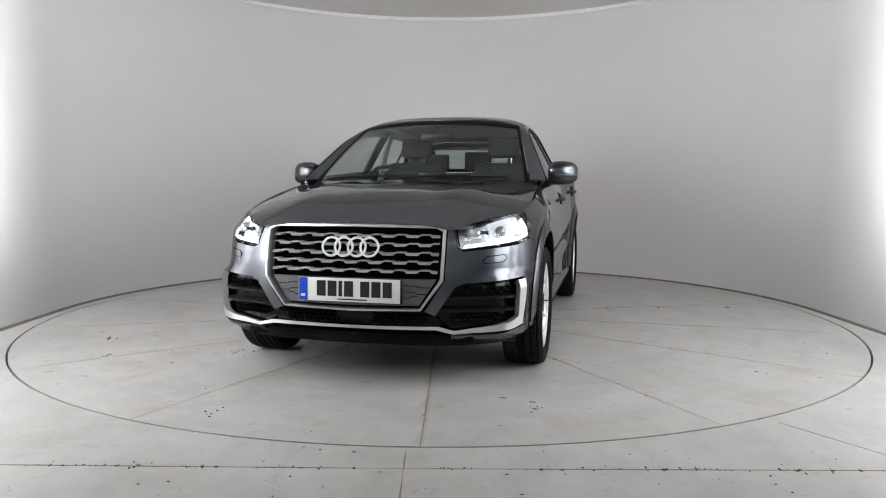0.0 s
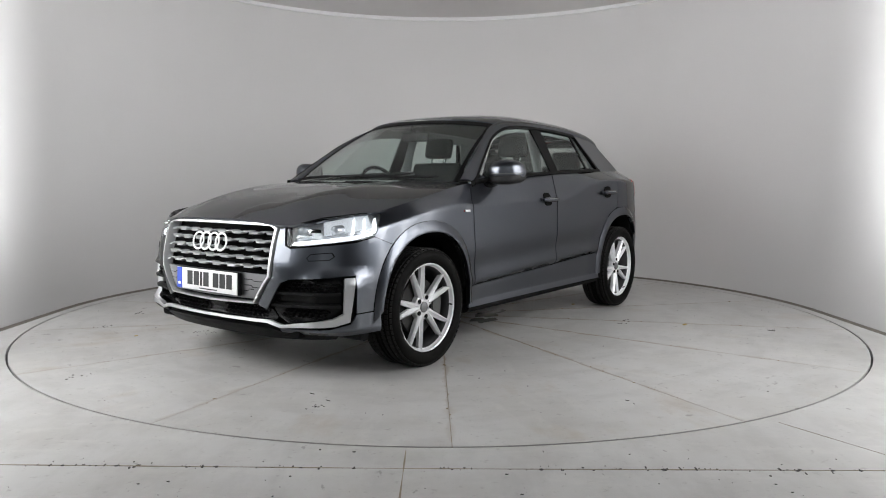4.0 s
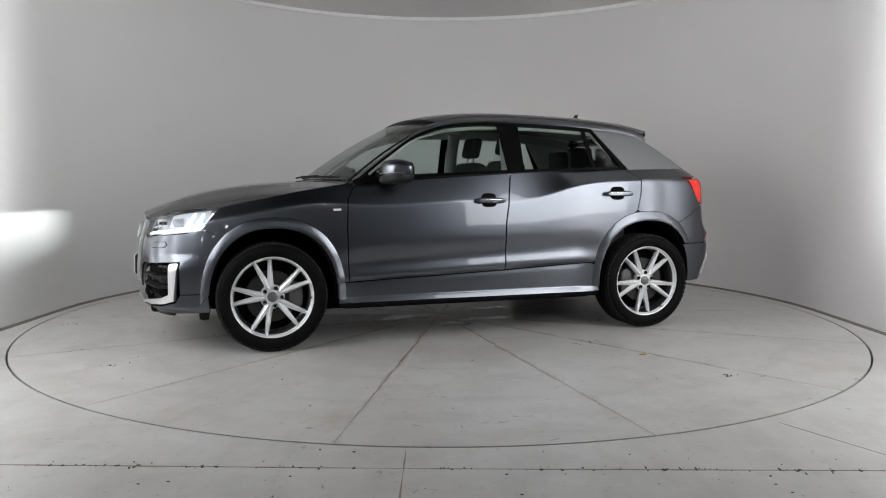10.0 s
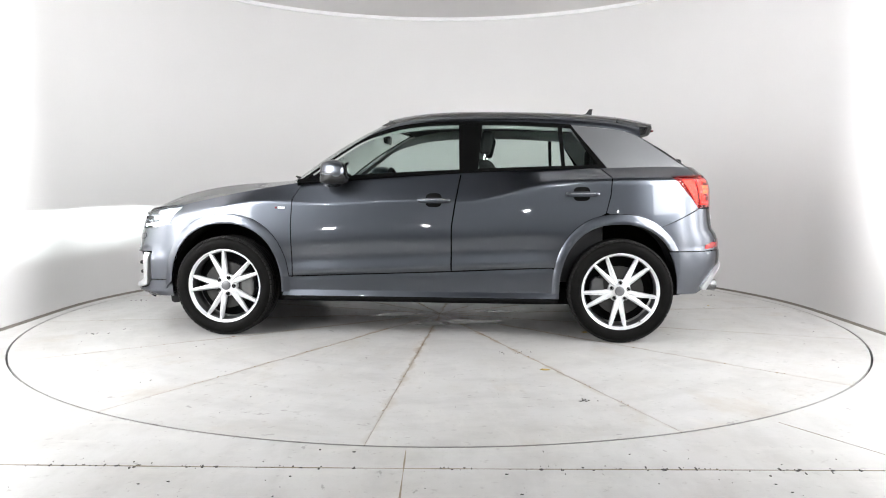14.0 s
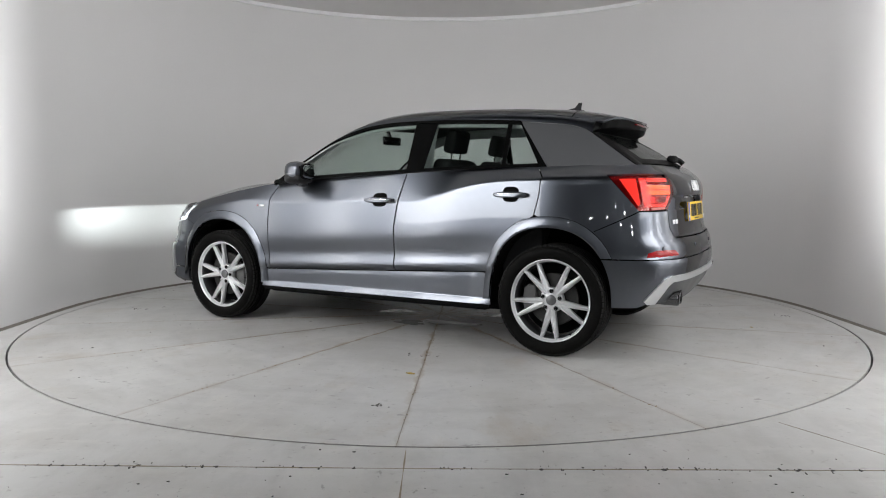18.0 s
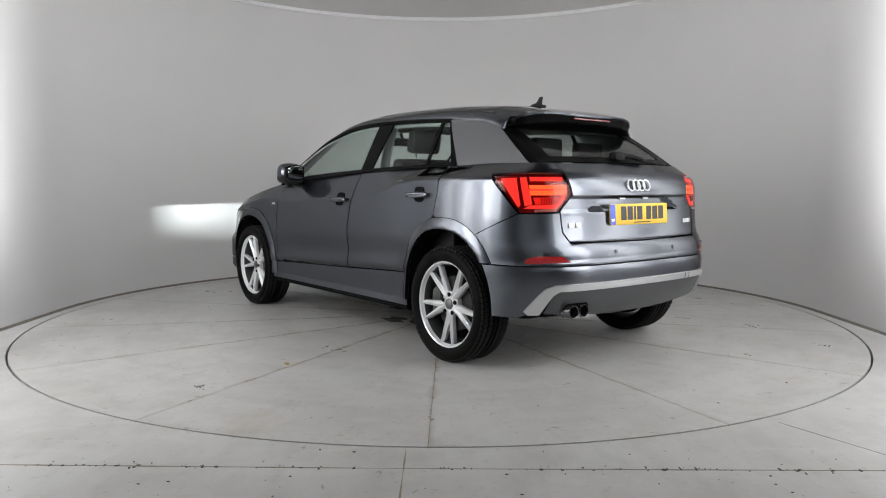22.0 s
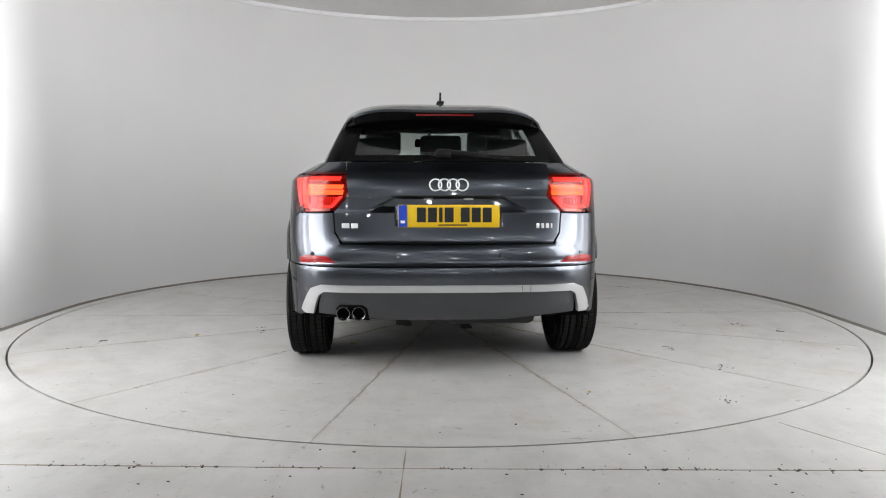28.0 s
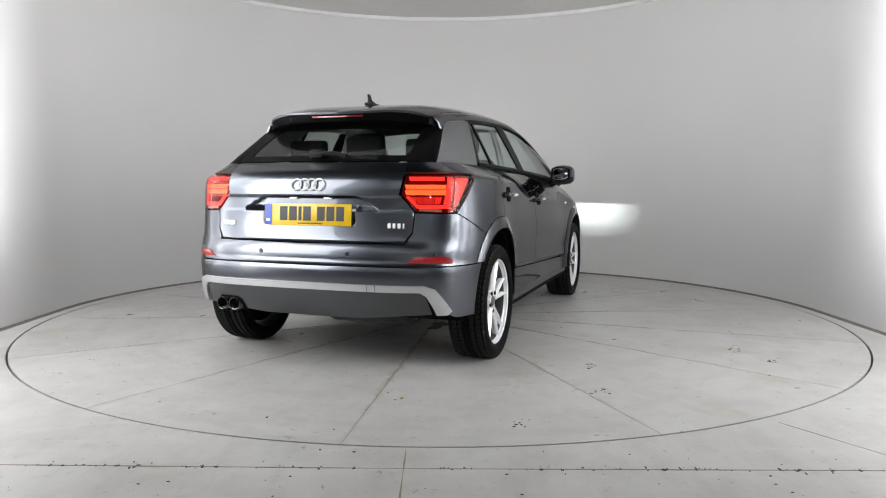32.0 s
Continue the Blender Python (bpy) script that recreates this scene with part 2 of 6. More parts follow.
def floor_material(name, base, seed, wedge=0.0):
    m = surface(name, base, 0.38, 0, 0, 0.09, 1.7, 140, 0.12, 0.14)
    nt = m.node_tree
    b = nt.nodes["Principled BSDF"]
    src = b.inputs["Base Color"].links[0].from_socket
    co = nt.nodes.new("ShaderNodeTexCoord")
    mp = nt.nodes.new("ShaderNodeMapping")
    mp.inputs["Location"].default_value = (seed, seed * 0.7, 0)
    nt.links.new(co.outputs["Object"], mp.inputs["Vector"])
    if wedge:
        info, far = nt.nodes.new("ShaderNodeObjectInfo"), nt.nodes.new("ShaderNodeMath")
        far.operation = "MULTIPLY"
        far.inputs[1].default_value = 53.0
        nt.links.new(info.outputs["Random"], far.inputs[0])
        nt.links.new(far.outputs[0], mp.inputs["Location"])

    def patch(scale, lo, hi, colour, amount, detail=6, stretch=(1, 1, 1)):
        nonlocal src
        st = nt.nodes.new("ShaderNodeMapping")
        st.inputs["Scale"].default_value = stretch
        nt.links.new(mp.outputs[0], st.inputs["Vector"])
        n = nt.nodes.new("ShaderNodeTexNoise")
        n.inputs["Scale"].default_value, n.inputs["Detail"].default_value = scale, detail
        n.inputs["Roughness"].default_value = 0.62
        nt.links.new(st.outputs[0], n.inputs["Vector"])
        r = nt.nodes.new("ShaderNodeMapRange")
        r.inputs["From Min"].default_value, r.inputs["From Max"].default_value, r.inputs["To Max"].default_value = lo, hi, amount
        nt.links.new(n.outputs["Fac"], r.inputs["Value"])
        x = nt.nodes.new("ShaderNodeMix")
        x.data_type = "RGBA"
        nt.links.new(r.outputs[0], x.inputs["Factor"])
        nt.links.new(src, x.inputs["A"])
        x.inputs["B"].default_value = (*colour, 1)
        src = x.outputs["Result"]

    patch(2.0, 0.45, 0.72, (0.30, 0.278, 0.24), 0.32)                       # broad grime
    patch(6.0, 0.46, 0.66, (0.31, 0.304, 0.295), 0.38, 4, (1, 0.45, 1))      # grey clouds
    patch(9.0, 0.54, 0.70, (0.55, 0.54, 0.51), 0.4, 5, (0.35, 1, 1))        # dried wash marks
    patch(26.0, 0.60, 0.72, (0.26, 0.25, 0.235), 0.6, 6)                    # rubbed spots
    if wedge:
        patch(2.6, 0.58, 0.72, (0.30, 0.225, 0.14), 0.40, 7, (0.6, 1, 1))     # old rust stains
        # rusty dirt creeping out of the joints
        sep, ab, sx_, sy_, sub = (nt.nodes.new("ShaderNode" + k) for k in ("SeparateXYZ", "Math", "Math", "Math", "Math"))
        nt.links.new(co.outputs["Object"], sep.inputs[0])
        ab.operation, sx_.operation, sy_.operation, sub.operation = "ABSOLUTE", "MULTIPLY", "MULTIPLY", "SUBTRACT"
        nt.links.new(sep.outputs[1], ab.inputs[0])
        nt.links.new(sep.outputs[0], sx_.inputs[0])
        sx_.inputs[1].default_value = math.sin(wedge)
        nt.links.new(ab.outputs[0], sy_.inputs[0])
        sy_.inputs[1].default_value = math.cos(wedge)
        nt.links.new(sx_.outputs[0], sub.inputs[0])
        nt.links.new(sy_.outputs[0], sub.inputs[1])
        n = nt.nodes.new("ShaderNodeTexNoise")
        n.inputs["Scale"].default_value, n.inputs["Detail"].default_value = 7.0, 6
        nt.links.new(mp.outputs[0], n.inputs["Vector"])
        wid = nt.nodes.new("ShaderNodeMapRange")
        for k, v in (("From Min", 0.42), ("From Max", 0.72), ("To Min", 0.005), ("To Max", 0.055)):
            wid.inputs[k].default_value = v
        nt.links.new(n.outputs["Fac"], wid.inputs["Value"])
        r = nt.nodes.new("ShaderNodeMapRange")
        nt.links.new(sub.outputs[0], r.inputs["Value"])
        r.inputs["From Min"].default_value = 0.0
        nt.links.new(wid.outputs[0], r.inputs["From Max"])
        r.inputs["To Min"].default_value, r.inputs["To Max"].default_value = 0.9, 0.0
        # less of it towards the rim
        out, mul = nt.nodes.new("ShaderNodeMapRange"), nt.nodes.new("ShaderNodeMath")
        for k, v in (("From Min", 1.0), ("From Max", 2.6), ("To Min", 1.0), ("To Max", 0.3)):
            out.inputs[k].default_value = v
        nt.links.new(sep.outputs[0], out.inputs["Value"])
        mul.operation = "MULTIPLY"
        nt.links.new(out.outputs[0], mul.inputs[0])
        nt.links.new(r.outputs[0], mul.inputs[1])
        x = nt.nodes.new("ShaderNodeMix")
        x.data_type = "RGBA"
        nt.links.new(mul.outputs[0], x.inputs["Factor"])
        nt.links.new(src, x.inputs["A"])
        x.inputs["B"].default_value = (0.23, 0.155, 0.075, 1)
        src = x.outputs["Result"]
    patch(16.0, 0.68, 0.72, (0.16, 0.15, 0.14), 0.6, 3, (1, 0.5, 1))       # dark scuffs
    patch(70.0, 0.74, 0.77, (0.10, 0.095, 0.09), 0.8, 2)                   # specks
    nt.links.new(src, b.inputs["Base Color"])
    return m


FLOOR = floor_material("grey_painted_concrete", (0.468, 0.463, 0.452), 0.0)
DISC = floor_material("grey_painted_table", (0.472, 0.467, 0.457), 7.3, math.pi / 14)
SEAM = surface("dirt_filled_joint", (0.24, 0.20, 0.145), 0.9, 0, 0, 0.5, 9, 60, 0.3)
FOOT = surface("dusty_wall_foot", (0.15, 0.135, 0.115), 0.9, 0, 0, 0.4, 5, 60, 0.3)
SLOT = surface("black_joint", (0.02, 0.02, 0.02), 0.8, 0, 0, 0.3, 9, 60, 0.0)


def ring_plate(bm, r0, r1, a0, a1, z, thick, n):
    """A flat ring sector with depth."""
    va = []
    for i in range(n + 1):
        a = radians(a0 + (a1 - a0) * i / n)
        c, s = math.cos(a), math.sin(a)
        va.append([bm.verts.new((r0 * c, r0 * s, z)), bm.verts.new((r1 * c, r1 * s, z)), bm.verts.new((r1 * c, r1 * s, z - thick)), bm.verts.new((r0 * c, r0 * s, z - thick))])
    for i in range(n):
        A, B = va[i], va[i + 1]
        for j in range(4):
            bm.faces.new((A[j], A[(j + 1) % 4], B[(j + 1) % 4], B[j]))
    if abs(a1 - a0) < 360:
        bm.faces.new(va[0][::-1])
        bm.faces.new(va[-1])
    else:
        bmesh.ops.remove_doubles(bm, verts=bm.verts[:], dist=1e-6)
    bmesh.ops.recalc_face_normals(bm, faces=bm.faces[:])


def wall_run(bm, prof, front=-3.7):
    """A profile (radius, height) carried along the curved wall and its two straight wings."""
    stations = [(0.0, front)] + [(0.0, front * (1 - k / 6)) for k in range(1, 6)]
    rows = []
    for _, y in stations:
        rows.append([bm.verts.new((r, WALL_C.y + y, z)) for r, z in prof])
    for i in range(97):
        a = math.pi * i / 96
        rows.append([bm.verts.new((r * math.cos(a), WALL_C.y + r * math.sin(a), z)) for r, z in prof])
    for _, y in stations[::-1]:
        rows.append([bm.verts.new((-r, WALL_C.y + y, z)) for r, z in prof])
    n = len(prof)
    for A, B in zip(rows, rows[1:]):
        for j in range(n if n > 3 else n - 1):
            bm.faces.new((A[j], A[(j + 1) % n], B[(j + 1) % n], B[j]))
    if n > 3:
        bm.faces.new(rows[0])
        bm.faces.new(rows[-1][::-1])
    bmesh.ops.recalc_face_normals(bm, faces=bm.faces[:])


def build_place():
    # ground: one sheet with a round hole for the table
    bm = bmesh.new()
    n = 128
    inner = [bm.verts.new((2.928 * math.cos(2 * math.pi * i / n), 2.928 * math.sin(2 * math.pi * i / n), 0)) for i in range(n)]
    outer = []
    for i in range(n):
        a = 2 * math.pi * i / n
        k = 1 / max(abs(math.cos(a)), abs(math.sin(a)))
        outer.append(bm.verts.new((7 * k * math.cos(a), 9 * k * math.sin(a) - 2.0, 0)))
    low = [bm.verts.new((v.co.x, v.co.y, -0.06)) for v in inner]
    for i in range(n):
        j = (i + 1) % n
        bm.faces.new((inner[i], outer[i], outer[j], inner[j]))
        bm.faces.new((inner[j], low[j], low[i], inner[i]))
    bm.faces.new(low)
    bmesh.ops.recalc_face_normals(bm, faces=bm.faces[:])
    ground = new("floor", mesh_of(bm, "floor", FLOOR, False))
    tagged(ground, "worn light grey painted concrete floor round a turntable", "floor", kind="structure")
    bm = bmesh.new()
    ring_plate(bm, 2.9165, 2.9275, 0, 360, -0.012, 0.02, 128)
    part("joint", bm, SLOT, ground, "dark gap round the turntable")
    # joints in the foreground slabs
    for (x0, y0, x1, y1, w) in ((-6.5, -3.0, -0.1, -3.135, 0.007), (-0.1, -3.135, 6.5, -3.185, 0.006), (-0.13, -2.95, -0.13, -8.0, 0.008), (1.45, -2.62, 3.9, -6.6, 0.004)):
        bm = bmesh.new()
        d = Vector((x1 - x0, y1 - y0, 0))
        k = max(2, int(d.length / 0.12))
        nrm = Vector((-d.y, d.x, 0)).normalized()
        row = []
        for i in range(k + 1):
            p = Vector((x0, y0, 0)) + d * i / k
            ww = w * (0.10 + 0.55 * random.random() ** 1.5)
            row.append([bm.verts.new(p + nrm * ww + Vector((0, 0, 0.001))), bm.verts.new(p - nrm * ww + Vector((0, 0, 0.001))), bm.verts.new(p - nrm * ww * 1.2 + Vector((0, 0, -0.004))), bm.verts.new(p + nrm * ww * 1.2 + Vector((0, 0, -0.004)))])
        for A, B in zip(row, row[1:]):
            for j in range(4):
                bm.faces.new((A[j], A[(j + 1) % 4], B[(j + 1) % 4], B[j]))
        part("joint", bm, SEAM, ground, smooth=False)
    # curved wall with thickness
    bm = bmesh.new()
    prof = [(0.0, 0.0), (0.0, WALL_TOP), (0.12, WALL_TOP), (0.12, 0.0)]
    wall_run(bm, [(WALL_R + r, z) for r, z in prof])
    bmesh.ops.recalc_face_normals(bm, faces=bm.faces[:])
    w = new("wall_round", mesh_of(bm, "wall_round", WALL))
    tagged(w, "smooth white curved studio wall behind the turntable", "wall", kind="structure")
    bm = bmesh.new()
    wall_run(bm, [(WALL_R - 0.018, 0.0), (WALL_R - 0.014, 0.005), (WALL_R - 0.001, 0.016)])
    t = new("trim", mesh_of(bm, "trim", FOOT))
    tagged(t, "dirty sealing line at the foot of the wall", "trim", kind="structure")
    # white lip at the top of the wall and the ceiling over it
    bm = bmesh.new()
    wall_run(bm, [(WALL_R + 0.10, WALL_TOP), (WALL_R - 0.03, WALL_TOP), (WALL_R - 0.03, WALL_TOP + 0.036), (WALL_R + 0.10, WALL_TOP + 0.036)])
    t = new("trim", mesh_of(bm, "trim", LIP))
    tagged(t, "white lip along the top of the curved wall", "trim", kind="structure")
    bm = bmesh.new()
    box(bm, (0, 1.25, 2.985), (8, 4.3, 0.08))
    c = new("ceiling", mesh_of(bm, "ceiling", DADO, False))
    tagged(c, "plain grey studio ceiling", "ceiling", kind="structure")
    # the dim hall behind the camera
    for nm, ctr, size in (("wall_south", (0, -11.05, 2.2), (14.2, 0.1, 4.5)), ("wall_west", (-7.05, -3.5, 2.2), (0.1, 15, 4.5)), ("wall_east", (7.05, -3.5, 2.2), (0.1, 15, 4.5)), ("wall_north", (0, 4.05, 2.2), (14.2, 0.1, 4.5))):
        bm = bmesh.new()
        box(bm, ctr, size)
        tagged(new(nm, mesh_of(bm, nm, HALL, False)), "plain dark wall of the hall", "wall", kind="structure")
    bm = bmesh.new()
    box(bm, (0, -6.8, 4.5), (14.2, 8.8, 0.1))
    tagged(new("ceiling_hall", mesh_of(bm, "ceiling_hall", HALL, False)), "plain dark ceiling of the hall", "ceiling", kind="structure")


def build_table():
    table = thing("turntable", "round grey painted turntable of wedge plates with dirty joints", "turntable", kind="structure")
    gap = 0.0013
    step = 360 / 14
    bm = bmesh.new()
    n = 10
    half = radians(step / 2)
    out = [(TABLE_R * math.cos(-half + 2 * half * i / n), TABLE_R * math.sin(-half + 2 * half * i / n)) for i in range(n + 1)]
    out = [(x, y - math.copysign(gap, y) * (1 if i in (0, n) else 0)) for i, (x, y) in enumerate(out)]
    prism(bm, [(gap / math.tan(half), 0.0)] + out, 0.05, Matrix.Translation((0, 0, -0.05)))
    me = mesh_of(bm, "plate", DISC, False)
    for i in range(14):
        ob = new("plate", me)
        ob.parent = table
        ob.matrix_local = pose(0, 0, 0, 0, 0, 12.2 + step * (i + 0.5))
    bm = bmesh.new()
    lathe(bm, [(0, -0.002), (TABLE_R - 0.004, -0.002), (TABLE_R - 0.004, -0.055), (0, -0.055)], 96)
    part("joint_filling", bm, SEAM, table, "brown dirt in the joints of the plates")
    return table


def crumbs(name, spots, parent, material, label):
    """Small flat flakes of dirt lying on the floor."""
    bm = bmesh.new()
    for x, y, r in spots:
        k = random.randint(4, 6)
        a0 = random.random() * 6.3
        st = 0.4 + random.random()
        ring = [(x + r * st * math.cos(a0 + 6.283 * i / k) * (0.6 + 0.7 * random.random()), y + r / st * math.sin(a0 + 6.283 * i / k) * (0.6 + 0.7 * random.random())) for i in range(k)]
        lo = [bm.verts.new((px, py, -0.001)) for px, py in ring]
        hi = [bm.verts.new((px, py, 0.0015 + 0.15 * r)) for px, py in ring]
        bm.faces.new(hi)
        for i in range(k):
            bm.faces.new((lo[i], lo[(i + 1) % k], hi[(i + 1) % k], hi[i]))
    bmesh.ops.recalc_face_normals(bm, faces=bm.faces[:])
    ob = part(name, bm, material, parent, label, False)
    tagged(ob, kind="stuff")
    return ob


def scatter(table, ground):
    random.seed(11)
    dark = surface("dark_crumbs", (0.05, 0.045, 0.04), 0.8, 0, 0, 0.4, 30, 200, 0.2)
    rust = surface("rusty_crumbs", (0.22, 0.15, 0.07), 0.8, 0, 0, 0.4, 30, 200, 0.2)
    spots = []
    for i in range(14):
        a = radians(12.2 + 360 / 14 * i)
        for k in range(34):
            r = 0.3 + 2.3 * random.random() ** 1.8
            off = random.gauss(0, 0.006)
            spots.append((r * math.cos(a) - off * math.sin(a), r * math.sin(a) + off * math.cos(a), 0.0015 + 0.0035 * random.random() ** 2))
    crumbs("rust_crumbs", spots, table, rust, "rusty crumbs along the joints")
    spots = []
    for k in range(70):
        a, r = random.random() * 6.283, 2.8 * math.sqrt(random.random())
        spots.append((r * math.cos(a), r * math.sin(a), 0.0015 + 0.005 * random.random() ** 3))
    for k in range(14):
        a, r = random.random() * 6.283, 1.2 + 1.5 * random.random()
        for j in range(9):
            spots.append((r * math.cos(a) + random.gauss(0, 0.05), r * math.sin(a) + random.gauss(0, 0.02), 0.002 + 0.005 * random.random()))
    crumbs("dirt_crumbs", spots, table, dark, "dark specks and flakes of dirt")
    leaf = surface("dry_leaf", (0.42, 0.30, 0.07), 0.7, 0, 0, 0.3, 60, 200, 0.2)
    crumbs("leaf_bits", [(-0.728, 1.674, 0.018), (-1.05, 0.62, 0.02), (1.9, -1.1, 0.012), (-2.2, -0.6, 0.012)], table, leaf, "dry yellow leaf bits")
    # dried and wet patches where the car drips
    wet = surface("damp_patch", (0.22, 0.216, 0.205), 0.14, 0, 0, 0.2, 6, 60, 0.02)
    bm = bmesh.new()
    for x, y, r in ((-0.25, 0.30, 0.13), (0.02, 0.42, 0.10), (-0.45, -0.15, 0.09), (0.35, 0.05, 0.11)):
        k = 26
        ph = [random.random() * 6.28 for j in range(4)]
        ring = []
        for i in range(k):
            an = 6.2832 * i / k
            q = r * (1 + 0.28 * math.sin(2 * an + ph[0]) + 0.20 * math.sin(3 * an + ph[1]) + 0.14 * math.sin(5 * an + ph[2]) + 0.08 * math.sin(9 * an + ph[3]))
            ring.append(bm.verts.new((x + 1.3 * q * math.cos(an), y + 0.7 * q * math.sin(an), 0.0012)))
        bm.faces.new(ring)
    ob = part("damp_patches", bm, wet, table, "thin damp patches under the car", False)
    tagged(ob, kind="stuff")
    spots = []
    for k in range(150):
        x = random.uniform(-2.6, 2.6)
        y = -3.0 - 0.135 * (x + 6.5) / 6.4 if x < -0.1 else -3.135 - 0.05 * (x + 0.1) / 6.6
        spots.append((x, y + random.gauss(0, 0.008), 0.002 + 0.006 * random.random() ** 2))
    for k in range(90):
        spots.append((random.uniform(-2.4, 2.4), random.uniform(-3.7, -2.95), 0.0015 + 0.004 * random.random() ** 2))
    crumbs("floor_crumbs", spots, ground, dark, "dark specks and chips along the slab joints")


build_place()
TABLE = build_table()
scatter(TABLE, bpy.data.objects["floor"])
# the car: x forwards, y to its left, z up, origin on the ground midway between the axles -----------------
PLAN = [(2.10, 0), (2.093, 0.22), (2.067, 0.43), (2.022, 0.585), (1.965, 0.69), (1.90, 0.757), (1.835, 0.80), (1.65, 0.864), (1.3, 0.893), (0.85, 0.877), (0, 0.868), (-0.85, 0.87), (-1.3, 0.893),
        (-1.60, 0.866), (-1.78, 0.812), (-1.885, 0.735), (-1.95, 0.62), (-1.985, 0.46), (-2.003, 0.23), (-2.008, 0)]


def plan_curve():
    p = [(PLAN[1][0], -PLAN[1][1])] + PLAN + [(PLAN[-2][0], -PLAN[-2][1])]
    out = []
    for i in range(1, len(p) - 2):
        a, b, c, d = (Vector(q) for q in p[i - 1:i + 3])
        for k in range(100):
            t = k / 100
            out.append(0.5 * (2 * b + (c - a) * t + (2 * a - 5 * b + 4 * c - d) * t * t + (3 * b - a - 3 * c + d) * t**3))
    out.append(Vector(PLAN[-1]))
    s = np.concatenate([[0.0], np.cumsum([(b - a).length for a, b in zip(out, out[1:])])])
    x, y = np.array([v.x for v in out]), np.array([v.y for v in out])
    n = 2000
    g = np.linspace(0, s[-1], n + 1)
    x, y = np.interp(g, s, x), np.interp(g, s, y)
    # even out the bends, mirrored at both ends
    w = np.exp(-0.5 * (np.arange(-90, 91) * g[1] / 0.045) ** 2)
    w /= w.sum()
    x = np.convolve(np.concatenate([x[90:0:-1], x, x[-2:-92:-1]]), w, "valid")
    y = np.convolve(np.concatenate([-y[90:0:-1], y, -y[-2:-92:-1]]), w, "valid")
    s = np.concatenate([[0.0], np.cumsum(np.hypot(np.diff(x), np.diff(y)))])
    return s, x, y


def soft_table(tab, sigma=0.07):
    """A table of (x, value) evened out into one flowing line."""
    a, b = tab[0][0], tab[-1][0]
    g = np.linspace(a - 0.4, b + 0.4, 1600)
    ga, gb = (tab[1][1] - tab[0][1]) / (tab[1][0] - a), (tab[-1][1] - tab[-2][1]) / (b - tab[-2][0])
    v = np.array([tab[0][1] + ga * (q - a) if q < a else tab[-1][1] + gb * (q - b) if q > b else lerp_table(tab, float(q)) for q in g])
    k = int(3 * sigma / (g[1] - g[0]))
    w = np.exp(-0.5 * (np.arange(-k, k + 1) * (g[1] - g[0]) / sigma) ** 2)
    v = np.convolve(np.concatenate([np.full(k, v[0]), v, np.full(k, v[-1])]), w / w.sum(), "valid")
    return lambda q: float(np.interp(q, g, v))


PS, PX, PY = plan_curve()
PLEN = float(PS[-1])
TX, TY = np.gradient(PX, PS), np.gradient(PY, PS)


def sx(x):
    return float(np.interp(-x, -PX, PS))


def sf(y):
    return float(np.interp(abs(y), PY[:480], PS[:480])) * (1 if y >= 0 else -1)


def sr(y):
    s = float(np.interp(abs(y), PY[-480:][::-1], PS[-480:][::-1]))
    return s if y >= 0 else 2 * PLEN - s


BELT = [(-1.95, 1.13), (-1.74, 1.13), (-1.2, 1.12), (-0.28, 1.088), (0.8, 1.02), (1.0, 0.99), (1.3, 0.935), (1.624, 0.87), (1.75, 0.845), (2.1, 0.81)]
CREASE = [(-1.95, 1.04), (-1.7, 1.045), (-1.3, 1.045), (-0.98, 1.04), (-0.71, 0.998), (-0.56, 0.945), (-0.40, 0.902), (-0.25, 0.888), (-0.10, 0.900), (0.10, 0.900), (0.35, 0.890), (0.70, 0.874), (1.02, 0.900), (1.3, 0.86), (1.7, 0.78), (2.1, 0.7)]
TUMBLE = [(-1.9, 2.0), (-1.6, 2.0), (-1.2, 1.75), (-0.6, 1.2), (-0.2, 1.0), (2.1, 1.0)]
LOWER = [(0.22, 0.04), (0.244, 0.010), (0.254, 0.002), (0.262, 0.003), (0.303, 0.020), (0.311, 0.0235), (0.37, 0.0255), (0.398, 0.028), (0.412, 0.016), (0.425, 0.008), (0.48, 0.016), (0.52, 0.017), (0.57, 0.010), (0.64, 0.001), (0.7, 0)]
FLANK = [(0.22, 0.05), (0.25, 0.022), (0.28, 0.008), (0.40, 0.006), (0.55, 0.002), (0.7, 0)]
NOSE = [(0.2, 0.10), (0.25, 0.05), (0.29, 0.012), (0.34, 0.018), (0.42, 0.006), (0.5, 0), (0.58, 0.002), (0.68, 0.02), (0.76, 0.042), (0.82, 0.068), (0.87, 0.10), (0.95, 0.17)]
TAIL = [(0.2, 0.15), (0.28, 0.10), (0.33, 0.055), (0.40, 0.010), (0.48, -0.018), (0.55, -0.024), (0.585, -0.020), (0.60, -0.008), (0.62, -0.014), (0.66, -0.008), (0.70, 0.012), (0.72, 0.030), (0.78, 0.043), (0.84, 0.050),
        (0.9, 0.053), (0.98, 0.056), (1.03, 0.07), (1.07, 0.095), (1.10, 0.13), (1.14, 0.18)]


belt, crease, tumble = soft_table(BELT, 0.05), soft_table(CREASE, 0.09), soft_table(TUMBLE, 0.08)


